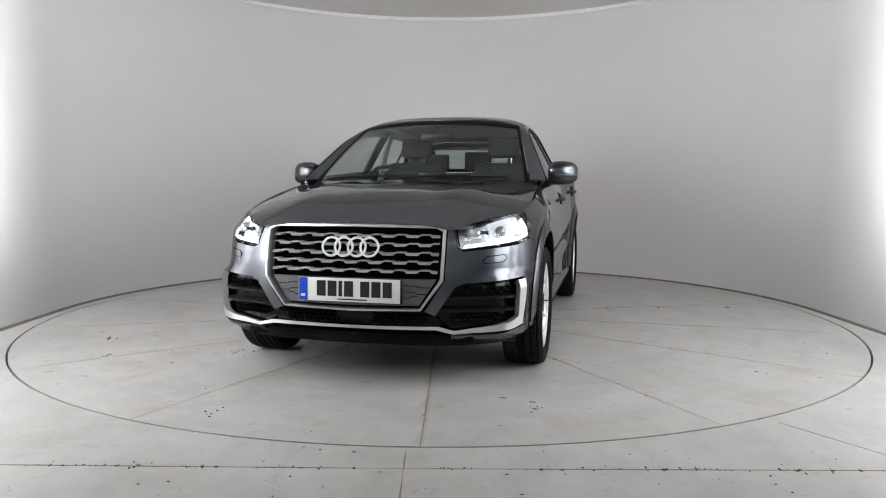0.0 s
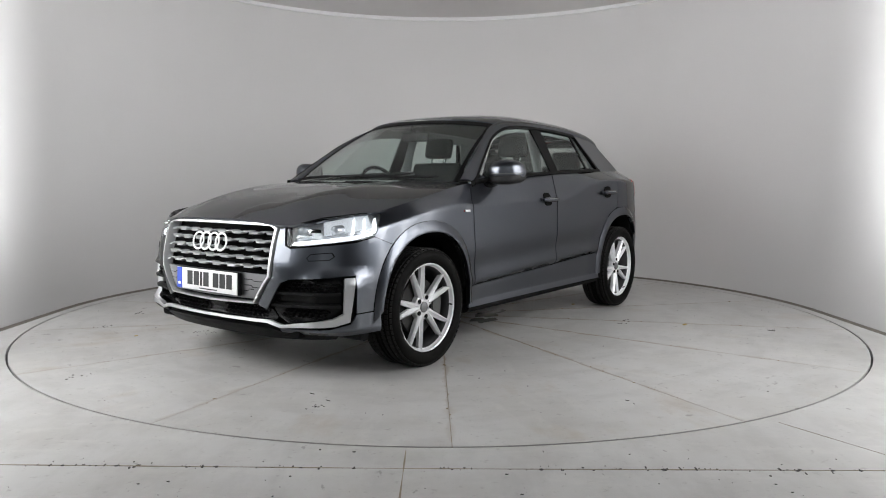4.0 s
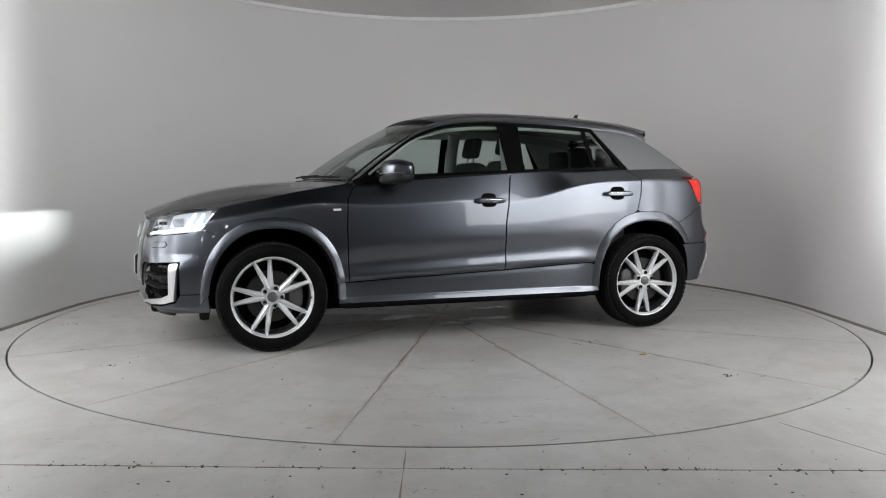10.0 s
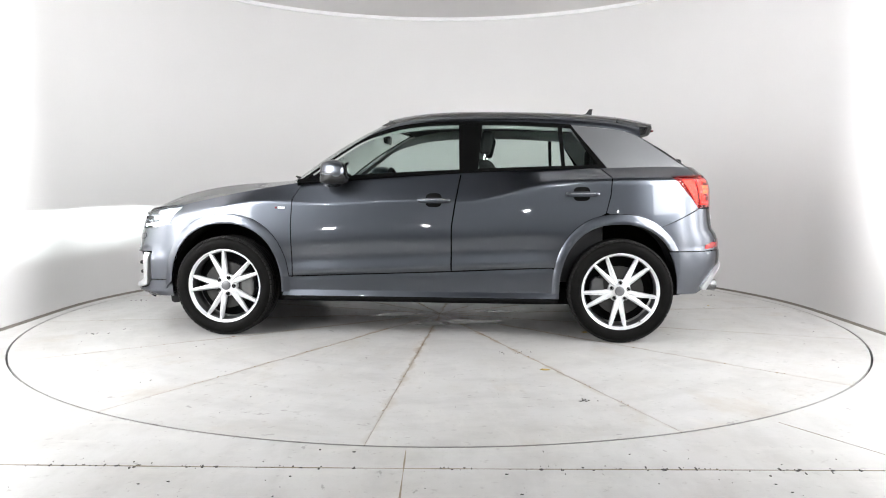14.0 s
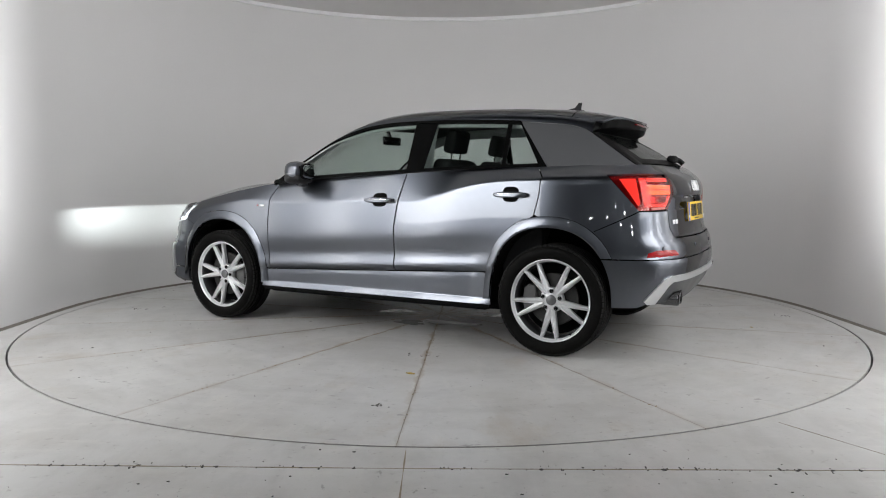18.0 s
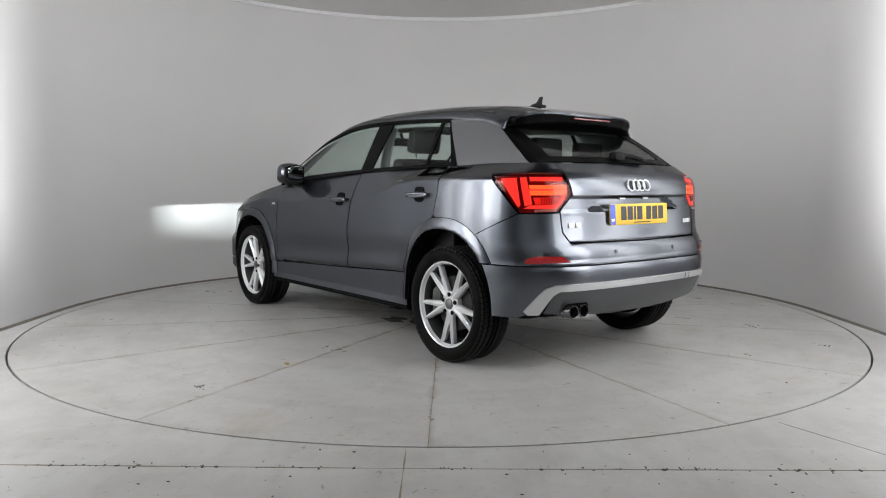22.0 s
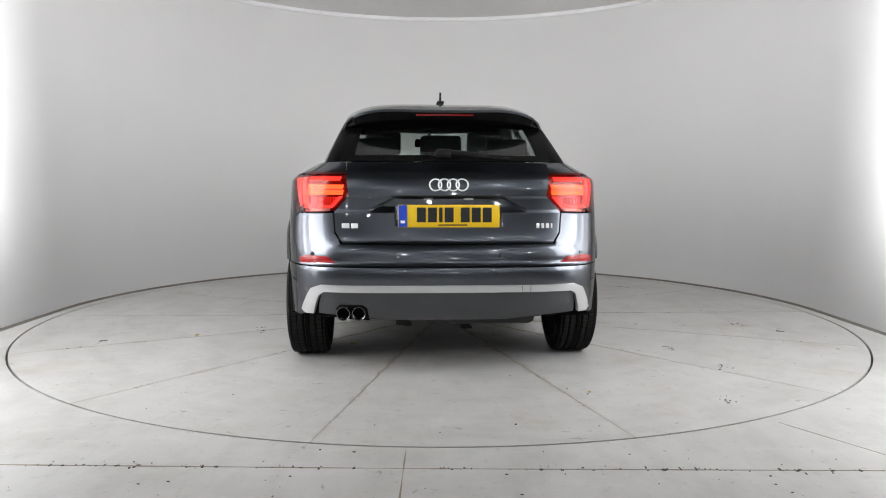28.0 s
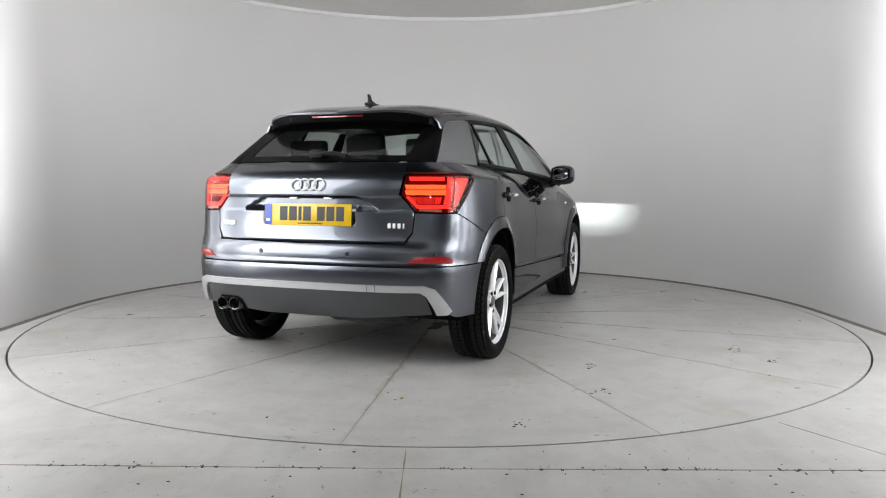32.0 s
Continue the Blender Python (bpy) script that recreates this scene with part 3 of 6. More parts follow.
def side_depth(x, z):
    zt, zc, m = belt(x), crease(x), tumble(x)
    top, h = 0.088 * m, z - zc
    lean = 0.13
    # a tight roll along the shoulder crease, leaning in above it, upright only low on the door
    q = min(0.36, max(0.0, -h))
    d = 0.021 - 0.0875 * (q - q**3 / 0.3888)
    if h > 0:
        d += lean * h
    lim = min(h, 1.45 * (zt - zc))
    d += max(0.0, (top - 0.021) / max(0.05, zt - zc) - lean) * 0.006 * math.log1p(math.exp(max(-40.0, min(40.0, lim / 0.006))))
    rise = 0.076 * (0.84 - max(-0.9, min(0.84, x))) / 1.7 * max(0.0, min(1.0, (z - 0.32) / 0.08))
    mid = max(0.0, min(1.0, (1.0 - abs(x)) / 0.26))
    mid = mid * mid * (3 - 2 * mid)
    q = z - rise
    low = lerp_table(LOWER, q) if q < 0.42 else 0.017 * math.exp(-((q - 0.515) / 0.075) ** 2) + 0.0077 * math.exp(-(q - 0.42) / 0.010)
    return d + mid * low + (1 - mid) * lerp_table(FLANK, z)


def body(u, z, off=0.0):
    """The outer skin: u runs round the plan from the nose (0) along the left side to the tail."""
    flip = 1
    if u < 0:
        u, flip = -u, -1
    elif u > PLEN:
        u, flip = 2 * PLEN - u, -1
    x, y = float(np.interp(u, PS, PX)), float(np.interp(u, PS, PY))
    tx, ty = float(np.interp(u, PS, TX)), float(np.interp(u, PS, TY))
    k = math.hypot(tx, ty)
    nx, ny = ty / k, -tx / k
    wx = nx * nx
    d = (1 - wx) * side_depth(x, z) + wx * (lerp_table(NOSE, z) if x > 0 else lerp_table(TAIL, z))
    if x > 0:
        # the bumper's corners stand proud round the side intakes
        step = lambda q: (lambda c: c * c * (3 - 2 * c))(max(0.0, min(1.0, q)))
        d -= 0.034 * step((y - 0.58) / 0.14) * (1 - step((y - 0.80) / 0.055)) * step((z - 0.235) / 0.05) * (1 - step((z - 0.505) / 0.10))
    return Vector((x - nx * (d - off), flip * (y - ny * (d - off)), z))


def G(u, z, off=0.0):
    """The leaning side of the cabin; u is minus x."""
    yb = lerp_table([(-0.95, 0.80), (-0.75, 0.797), (0.0, 0.79), (0.3, 0.781), (0.9, 0.755), (1.2, 0.733), (1.5, 0.695), (1.74, 0.662), (1.9, 0.63)], u)
    h = z - 1.09
    return Vector((-u, yb - 0.50 * h - 0.13 * h * h + off, z + 0.4 * off))


HOODLINE = [(0.8, 1.054), (0.95, 1.043), (1.13, 1.027), (1.35, 1.012), (1.56, 0.983), (1.77, 0.935), (1.92, 0.884), (2.0, 0.850), (2.06, 0.824)]


def hood(x, y, off=0.0):
    c = hood_fall(x)
    ridge = 0.010 * math.exp(-((abs(y) - (0.36 + 0.12 * (1.9 - x))) / 0.10) ** 2) * (lambda q: q * q * (3 - 2 * q))(max(0.0, min(1.0, (x - 0.85) * 2, (2.0 - x) * 4)))
    return Vector((x, y, hood_line(x) - c * (abs(y) / 0.7) ** 2.6 + ridge + off))


hood_line, hood_fall = soft_table(HOODLINE, 0.05), soft_table([(0.8, 0.028), (1.13, 0.047), (1.35, 0.067), (1.6, 0.080), (1.77, 0.088), (1.9, 0.094), (2.06, 0.113)], 0.08)
EDGE_Y = [(-1.62, 0.50), (-1.48, 0.52), (-1.2, 0.535), (-0.8, 0.545), (-0.3, 0.55), (0.0, 0.555), (0.2, 0.572), (0.5, 0.645), (0.80, 0.725)]
EDGE_Z = [(-1.62, 1.36), (-1.48, 1.392), (-1.2, 1.438), (-0.8, 1.466), (-0.3, 1.475), (0.0, 1.464), (0.2, 1.420), (0.5, 1.24), (0.80, 1.035)]
ROOF_Z = [(-1.66, 1.405), (-1.55, 1.436), (-1.40, 1.468), (-1.22, 1.492), (-0.79, 1.516), (-0.36, 1.523), (-0.1, 1.518), (0.15, 1.500), (0.31, 1.462)]
WIN_TOP = [(-1.46, 1.318), (-1.40, 1.350), (-1.30, 1.378), (-1.0, 1.407), (-0.9, 1.415), (-0.5, 1.430), (-0.276, 1.431), (-0.1, 1.427), (0.097, 1.408), (0.324, 1.342), (0.553, 1.20), (0.80, 1.02)]


def roof(x, y, off=0.0):
    zc, ey, ez = lerp_table(ROOF_Z, x), lerp_table(EDGE_Y, x), lerp_table(EDGE_Z, x)
    k = 3.4 + 2.4 * max(0.0, min(1.0, (0.12 - x) / 0.30))
    return Vector((x, y, zc - (zc - ez) * (abs(y) / ey) ** k + off))


def rail(u, b, off=0.0):
    """The frame between the side windows (b = 0) and the roof edge (b = 1)."""
    x = -u
    lo = G(u, lerp_table(WIN_TOP, x))
    hi = Vector((x, lerp_table(EDGE_Y, x), lerp_table(EDGE_Z, x)))
    return lo.lerp(hi, b) + Vector((0, 0.75, 0.66)) * (0.010 * math.sin(math.pi * b) + off)


def screen(a, b, off=0.0):
    """The windscreen: a from right (-1) to left (1), b from the cowl up."""
    lo = Vector((1.0 - 0.20 * a * a, 0.725 * a, 1.042 - 0.012 * a * a))
    hi = Vector((0.31 - 0.13 * a * a, 0.575 * a, 1.463 - 0.037 * abs(a) ** 2.5))
    return lo.lerp(hi, b) + Vector((0.55, 0, 0.83)) * (0.022 * math.sin(math.pi * b) + off)


def backlight(a, b, off=0.0):
    """The rear window: a from left (-1) to right (1), b from the tailgate up."""
    lo = Vector((-1.845 + 0.10 * a * a, -0.585 * a, 1.130))
    hi = Vector((-1.440 + 0.010 * a * a, -0.545 * a, 1.336))
    return lo.lerp(hi, b) + Vector((-0.5, 0, 0.86)) * (0.012 * math.sin(math.pi * b) + off)


def uv(tokens):
    out = []
    for k in tokens:
        if k[0] == "x":
            out.append((sx(k[1]), k[2]))
        elif k[0] == "f":
            out.append((sf(k[1]), k[2]))
        elif k[0] == "r":
            out.append((sr(k[1]), k[2]))
    return out


def grow(outline, d):
    """Shift an outline inwards (d < 0) or outwards by d."""
    n = len(outline)
    area2 = sum(outline[i][0] * outline[(i + 1) % n][1] - outline[(i + 1) % n][0] * outline[i][1] for i in range(n))
    sgn = 1 if area2 > 0 else -1
    res = []
    for i in range(n):
        p, q, r = (Vector(outline[(i + j) % n]) for j in (-1, 0, 1))
        e0, e1 = (q - p), (r - q)
        if e0.length < 1e-7 or e1.length < 1e-7:
            res.append(tuple(q))
            continue
        n0 = Vector((e0.y, -e0.x)).normalized() * sgn
        n1 = Vector((e1.y, -e1.x)).normalized() * sgn
        b = n0 + n1
        b = b / max(0.35, b.length_squared / 2) if b.length > 1e-6 else n0
        res.append(tuple(q + b * d))
    return res


def skin(outline, f, du=0.04, dv=0.03, thick=0.010, off=0.0, flip_y=False, shrink=0.002, cuts=()):
    """A trimmed panel of a curved surface, with real thickness and turned-in edges."""
    if shrink:
        outline = grow(outline, -shrink)
    bm = bmesh.new()
    vs = [bm.verts.new((u, v, 0)) for u, v in outline]
    face = bm.faces.new(vs)
    us, ws = [p[0] for p in outline], [p[1] for p in outline]
    for lo, hi, step, nrm, ax in ((min(us), max(us), du, (1, 0, 0), 0), (min(ws), max(ws), dv, (0, 1, 0), 1)):
        k = max(1, int((hi - lo) / step))
        for i in range(1, k):
            c = lo + (hi - lo) * i / k
            bmesh.ops.bisect_plane(bm, geom=bm.verts[:] + bm.edges[:] + bm.faces[:], dist=1e-5, plane_co=(c, 0, 0) if ax == 0 else (0, c, 0), plane_no=nrm)
    for (u0, v0), (u1, v1) in cuts:
        bmesh.ops.bisect_plane(bm, geom=bm.verts[:] + bm.edges[:] + bm.faces[:], dist=1e-5, plane_co=(u0, v0, 0), plane_no=(v0 - v1, u1 - u0, 0))
    bmesh.ops.remove_doubles(bm, verts=bm.verts[:], dist=0.0012)
    bm.normal_update()
    for fc in bm.faces:
        if fc.normal.z < 0:
            fc.normal_flip()
    e = 3e-3
    facing = bm.loops.layers.float_vector.new("facing")
    outer = bm.faces.layers.int.new("outer")

    def normal(u, w):
        n = (f(u + e, w, off) - f(u - e, w, off)).cross(f(u, w + e * 0.5, off) - f(u, w - e * 0.5, off))
        return n.normalized() if n.length > 0 else Vector((0, 0, 1))
    inner = {}
    outer_faces = bm.faces[:]
    rim = [ed for ed in bm.edges if len(ed.link_faces) == 1]
    rim_pairs = []
    for ed in rim:
        lp = ed.link_loops[0]
        rim_pairs.append((lp.vert, lp.link_loop_next.vert))
    at = {v: normal(v.co.x, v.co.y) for v in bm.verts}
    for fc in outer_faces:
        fc[outer] = 1
        for lp in fc.loops:
            lp[facing] = at[lp.vert]
    for v in bm.verts[:]:
        p = f(v.co.x, v.co.y, off)
        inner[v] = p - at[v] * thick
        v.co = p
    made = {v: bm.verts.new(q) for v, q in inner.items()}
    for fc in outer_faces:
        bm.faces.new([made[v] for v in reversed(fc.verts)])[outer] = 0
    for a, b in rim_pairs:
        bm.faces.new((b, a, made[a], made[b]))[outer] = 0
    if flip_y:
        for v in bm.verts:
            v.co.y = -v.co.y
        for fc in bm.faces:
            for lp in fc.loops:
                n = lp[facing]
                lp[facing] = (n[0], -n[1], n[2])
        bmesh.ops.reverse_faces(bm, faces=bm.faces[:])
    return bm


def arch(xc, a, b, z0=0.30, n=28, e=2.3):
    """Points of a wheel arch from its front foot over the top to its rear foot."""
    pts = []
    for i in range(n + 1):
        t = math.pi * i / n
        c, s = math.cos(t), math.sin(t)
        pts.append((xc + a * math.copysign(abs(c) ** (2 / e), c), z0 + b * abs(s) ** (2 / e)))
    return pts


F_OUT, F_IN = arch(1.285, 0.432, 0.512), arch(1.285, 0.378, 0.447)
R_OUT, R_IN = arch(-1.288, 0.425, 0.527), arch(-1.288, 0.374, 0.460)


def arc_between(pts, z_front, z_rear):
    """The part of an arch above z_front on its front leg and above z_rear on its rear leg."""
    top = max(range(len(pts)), key=lambda i: pts[i][1])
    def cut(seq, z):
        keep = [p for p in seq if p[1] > z]
        j = len(seq) - len(keep)
        a, b = (seq[j - 1], seq[j]) if j > 0 else (seq[0], seq[0])
        if j > 0:
            t = (z - a[1]) / (b[1] - a[1])
            keep = [(a[0] + (b[0] - a[0]) * t, z)] + keep
        return keep
    front = cut(pts[:top + 1], z_front)
    rear = cut(pts[top + 1:][::-1], z_rear)
    return front + rear[::-1]


def leg(pts, z0, z1, front):
    """One leg of an arch between two heights, top first, with exact ends."""
    top = max(range(len(pts)), key=lambda i: pts[i][1])
    seq = sorted(pts[:top + 1] if front else pts[top:], key=lambda q: q[1])
    zs = [q[1] for q in seq]
    at = lambda z: (float(np.interp(z, zs, [q[0] for q in seq])), z)
    return [at(z1)] + [q for q in seq[::-1] if z0 + 0.004 < q[1] < z1 - 0.004] + [at(z0)]


X = lambda x, z: ("x", x, z)
F = lambda y, z: ("f", y, z)
R = lambda y, z: ("r", y, z)
xs = lambda pts: [("x", a, b) for a, b in pts]

CAR = thing("car", "dark grey metallic compact crossover car with silver alloy wheels, lamps lit", "car")


def both(name, tokens, material, label="", mapper=body, du=0.04, dv=0.03, thick=0.010, off=0.0, raw=False, shrink=0.0004, parent=None, cuts=(), angle=35):
    """A panel on the left of the car and its mirror image on the right."""
    res = []
    for flip in (False, True):
        o = tokens if raw else uv(tokens)
        res.append(part(name, skin(o, mapper, du, dv, thick, off, flip, shrink, cuts), material, parent or CAR, label, True, angle))
    return res


def centre(name, half, material, label="", rear=False, du=0.04, dv=0.03, thick=0.010, off=0.0, shrink=0.0004, parent=None, mapper=body):
    """A panel across the middle, from its left half's outline (centre line first and last)."""
    o = uv(half)
    m = [((2 * PLEN - a) if rear else -a, b) for a, b in reversed(o)]
    return part(name, skin(o + m[0:], mapper, du, dv, thick, off, False, shrink), material, parent or CAR, label)


def belt_run(x0, x1, n, dz=0.0):
    return [X(x0 + (x1 - x0) * i / n, belt(x0 + (x1 - x0) * i / n) + dz) for i in range(n + 1)]


def crease_cuts(lo, hi):
    """Lines of the shoulder crease and of the door foot between two stations."""
    n = 5
    st = [lo + (hi - lo) * i / n for i in range(n + 1)]
    return [((sx(a), crease(a) + dz), (sx(b), crease(b) + dz)) for a, b in zip(st, st[1:]) for dz in (-0.012, 0.0, 0.012)]


def foot_cut(z):
    return ((sx(0.84), z), (sx(-0.86), z + 0.076))


# --- lower panels
HL_TOP = [F(0.525, 0.800), F(0.62, 0.822), F(0.71, 0.843), X(1.76, 0.860), X(1.63, 0.868)]
HL_LOW = [X(1.655, 0.80), X(1.70, 0.742), X(1.80, 0.722), F(0.68, 0.706), F(0.56, 0.694), F(0.54, 0.705)]
both("front_wing", xs(arc_between(F_OUT, 0.70, 0.405)) + [X(0.838, 0.405), X(0.847, 0.74), X(0.838, 0.915), X(0.79, 1.0), X(0.775, 1.025)] + belt_run(0.80, 1.60, 8, -0.002) + [X(1.662, 0.80), X(1.697, 0.744)], PAINT, dv=0.02, cuts=crease_cuts(0.8, 1.3))
both("front_door", [X(0.762, 1.020), X(0.785, 0.998), X(0.832, 0.915), X(0.841, 0.74), X(0.832, 0.405), X(-0.212, 0.446), X(-0.213, 0.74), X(-0.241, 0.925), X(-0.27, 1.086)] + belt_run(-0.25, 0.74, 8, -0.002), PAINT, dv=0.02, cuts=crease_cuts(-0.3, 0.9) + [foot_cut(0.425)])
both("rear_door", [X(-0.279, 1.086), X(-0.250, 0.925), X(-0.222, 0.74), X(-0.221, 0.448), X(-0.862, 0.478)] + xs(arc_between(R_OUT, 0.478, 0.5)[:1]) + xs([q for q in arc_between(R_OUT, 0.482, 0.5) if q[0] > -1.19 and q[1] < 0.83]) + [X(-1.196, 0.83), X(-1.223, 0.945), X(-1.231, 1.054), X(-1.16, 1.115)] + belt_run(-1.10, -0.32, 7, -0.002), PAINT, dv=0.02, cuts=crease_cuts(-1.3, -0.2) + [foot_cut(0.425)])
both("rear_wing", [X(-1.166, 1.117), X(-1.237, 1.056), X(-1.229, 0.945), X(-1.202, 0.835)] + xs([q for q in arc_between(R_OUT, 0.6, 0.7435) if q[0] < -1.205]) + [X(-1.796, 0.863), X(-1.617, 1.068), R(0.75, 1.072), R(0.555, 1.07), R(0.575, 1.125), R(0.66, 1.128), X(-1.75, 1.128), X(-1.5, 1.126)], PAINT)
both("sill", [X(0.905, 0.275), X(0.862, 0.40), X(0.838, 0.398), X(-0.217, 0.440), X(-0.862, 0.472), X(-0.90, 0.44), X(-0.915, 0.275)], PAINT, dv=0.010, cuts=[((sx(0.9), 0.335), (sx(-0.9), 0.335)), ((sx(0.9), 0.285), (sx(-0.9), 0.285))], angle=14)
both("sill_strip", [X(0.895, 0.246), X(0.895, 0.272), X(-0.905, 0.272), X(-0.905, 0.246)], SHELL, "black plastic sill edge", off=-0.004)


def flare(xc, a, b, ratio):
    """The skin, swelling out towards the inner lip of a wheel arch."""
    def f(u, z, off=0.0):
        p = body(u, z)
        rho = ((abs(p.x - xc) / a) ** 2.3 + (max(0.0, z - 0.30) / b) ** 2.3) ** (1 / 2.3)
        k = max(0.0, min(1.0, (1 - rho) / (1 - ratio)))
        return body(u, z, off + 0.014 * (1 - (1 - k) ** 1.8) - 0.002 * max(0.0, (k - 0.86) / 0.14) ** 2)
    return f


both("wheel_arch_trim", xs(F_OUT[0:1] + arc_between(F_OUT, 0.36, 0.30)) + xs(arc_between(F_IN, 0.36, 0.30)[::-1]), PAINT, mapper=flare(1.285, 0.432, 0.512, 0.874), du=0.02, dv=0.015, off=0.003, thick=0.03, shrink=0.002)
both("wheel_arch_trim", xs(arc_between(R_OUT, 0.31, 0.593)) + xs(arc_between(R_IN, 0.31, 0.593)[::-1]), PAINT, mapper=flare(-1.288, 0.425, 0.527, 0.876), du=0.02, dv=0.015, off=0.003, thick=0.03, shrink=0.002)

both("arch_liner", xs(arc_between(F_OUT, 0.40, 0.40)) + xs(arc_between(F_IN, 0.40, 0.40)[::-1]), SHELL, "black arch liner", du=0.05, off=-0.024, thick=0.10, shrink=0)
both("arch_liner", xs(arc_between(R_OUT, 0.40, 0.40)) + xs(arc_between(R_IN, 0.40, 0.40)[::-1]), SHELL, "black arch liner", du=0.05, off=-0.024, thick=0.10, shrink=0)

# --- nose
GR_OUT = [(0.0, 0.818), (0.43, 0.814), (0.478, 0.79), (0.462, 0.548), (0.355, 0.400), (0.0, 0.392)]
GR_IN = [(0.0, 0.802), (0.426, 0.798), (0.460, 0.783), (0.445, 0.552), (0.347, 0.411), (0.0, 0.405)]
both("front_bumper", [F(0.485, 0.79), F(0.515, 0.79), F(0.532, 0.702), F(0.56, 0.688), F(0.68, 0.70), X(1.80, 0.716), X(1.697, 0.741)] + xs(leg(F_OUT, 0.366, 0.700, True)) + [X(1.815, 0.366), X(1.815, 0.555), X(1.87, 0.553), F(0.56, 0.536), F(0.515, 0.515), F(0.425, 0.375), F(0.37, 0.396), F(0.468, 0.548)], PAINT)
both("front_bumper_edge", [X(1.664, 0.255), X(1.672, 0.36), X(1.815, 0.36), X(1.84, 0.315), F(0.74, 0.292), F(0.50, 0.276), F(0.50, 0.262), X(1.85, 0.245)], PAINT, "painted lower bumper edge", dv=0.02)
centre("splitter", [F(0, 0.285), F(0.44, 0.283), F(0.50, 0.262), F(0.77, 0.252), F(0.76, 0.225), F(0.4, 0.215), F(0, 0.215)], FILM, "black lower splitter", off=0.0, thick=0.03)
both("blade_trim", [X(1.820, 0.548), X(1.866, 0.546), X(1.872, 0.365), F(0.745, 0.342), F(0.515, 0.305), F(0.44, 0.325), F(0.0, 0.322), F(0.0, 0.307), F(0.43, 0.308), F(0.51, 0.288), F(0.75, 0.306), X(1.846, 0.326)], SILVER, "satin silver bumper blade", off=0.010, thick=0.03, dv=0.015)
# side intakes
both("intake", [X(1.868, 0.548), F(0.56, 0.528), F(0.52, 0.508), F(0.43, 0.372), F(0.46, 0.33), F(0.515, 0.305), F(0.74, 0.335), X(1.872, 0.36)], GLOSSBLACK, "deep black side air intake", off=-0.055, thick=0.01)
for zz, hh in ((0.462, 0.010), (0.398, 0.010)):
    both("intake_slat", [F(0.772, zz + hh), F(0.50 - (0.51 - zz) * 0.5, zz + hh - 0.004), F(0.50 - (0.51 - zz) * 0.5, zz - 0.006), F(0.772, zz - 0.004)], BLACK, "black intake slat", off=-0.014, thick=0.05, dv=0.01)
centre("lower_grille", [F(0, 0.388), F(0.36, 0.392), F(0.42, 0.372), F(0.455, 0.33), F(0.44, 0.318), F(0, 0.318)], GLOSSBLACK, "black lower air intake", off=-0.05)
centre("grille_backing", [F(y, z) for y, z in GR_OUT], SHELL, "black space behind the grille", off=-0.07)


def ring_panel(name, outer, inner, material, label, off, thick, parent):
    """A closed frame between two outlines on the nose."""
    bm = bmesh.new()
    O = outer + [(-y, z) for y, z in outer[::-1][1:-1]]
    I = inner + [(-y, z) for y, z in inner[::-1][1:-1]]

    def dense(o, n=14):
        r = []
        for i in range(len(o)):
            a, b = Vector(o[i]), Vector(o[(i + 1) % len(o)])
            r += [a.lerp(b, k / n) for k in range(n)]
        return r
    O, I = dense(O), dense(I)
    rings = []
    for a, b in zip(O, I):
        row = []
        for t, h in ((0.0, -thick), (0.0, off * 0.5), (0.18, off), (0.82, off), (1.0, off * 0.4), (1.0, -thick)):
            p = a.lerp(b, t)
            row.append(bm.verts.new(body(sf(p.x), p.y, h)))
        rings.append(row)
    for i in range(len(rings)):
        A, B = rings[i], rings[(i + 1) % len(rings)]
        for j in range(len(A)):
            k = (j + 1) % len(A)
            bm.faces.new((A[j], A[k], B[k], B[j]))
    bmesh.ops.recalc_face_normals(bm, faces=bm.faces[:])
    return part(name, bm, material, parent, label)


ring_panel("grille_frame", GR_OUT, GR_IN, SILVER, "bright silver octagonal grille surround", 0.014, 0.04, CAR)
BAR = surface("grey_grille_bar", (0.50, 0.505, 0.51), 0.35, 0.35, 0.3, 0.05, 9, 300, 0.0)
for k in range(5):
    z0 = 0.768 - 0.0425 * k
    w = 0.446 - 0.003 * k
    bm = bmesh.new()
    n = 120
    rows = []
    for i in range(n + 1):
        y = -w + 2 * w * i / n
        ph = (y / 0.124 + (0.5 if k % 2 else 0.0)) % 1.0
        drop = min(1, max(0, (0.30 - abs(ph - 0.5)) / 0.07))
        zt, zb = z0 - 0.005 * drop, z0 - 0.005 - 0.012 * drop
        row = [bm.verts.new(body(sf(y), zz, o)) for zz, o in ((zt, -0.055), (zt, -0.016), (zt - 0.002, -0.012), (zb + 0.002, -0.003 - 0.006 * (1 - drop)), (zb, -0.008), (zb, -0.055))]
        rows.append(row)
    for A, B in zip(rows, rows[1:]):
        for j in range(6):
            bm.faces.new((A[j], B[j], B[(j + 1) % 6], A[(j + 1) % 6]))
    bmesh.ops.recalc_face_normals(bm, faces=bm.faces[:])
    part("grille_bar", bm, BAR, CAR, "grey grille bar with hanging teeth", True, 25)


def honeycomb(name, cells, parent, label, size=0.017, off=-0.034):
    """Thin hexagon webs on the nose; cells are (y, z) centres on the left side."""
    for sg in (1, -1):
        bm = bmesh.new()
        for y, z in cells:
            pts = [body(sg * sf(y + size * math.cos(radians(60 * i)) * 1.08), z + size * 0.62 * math.sin(radians(60 * i)), off) for i in range(6)]
            sweep(bm, pts, 0.0022, 0.008, 4, True, Vector((1, 0, 0)))
        part(name, bm, BLACK, parent, label)


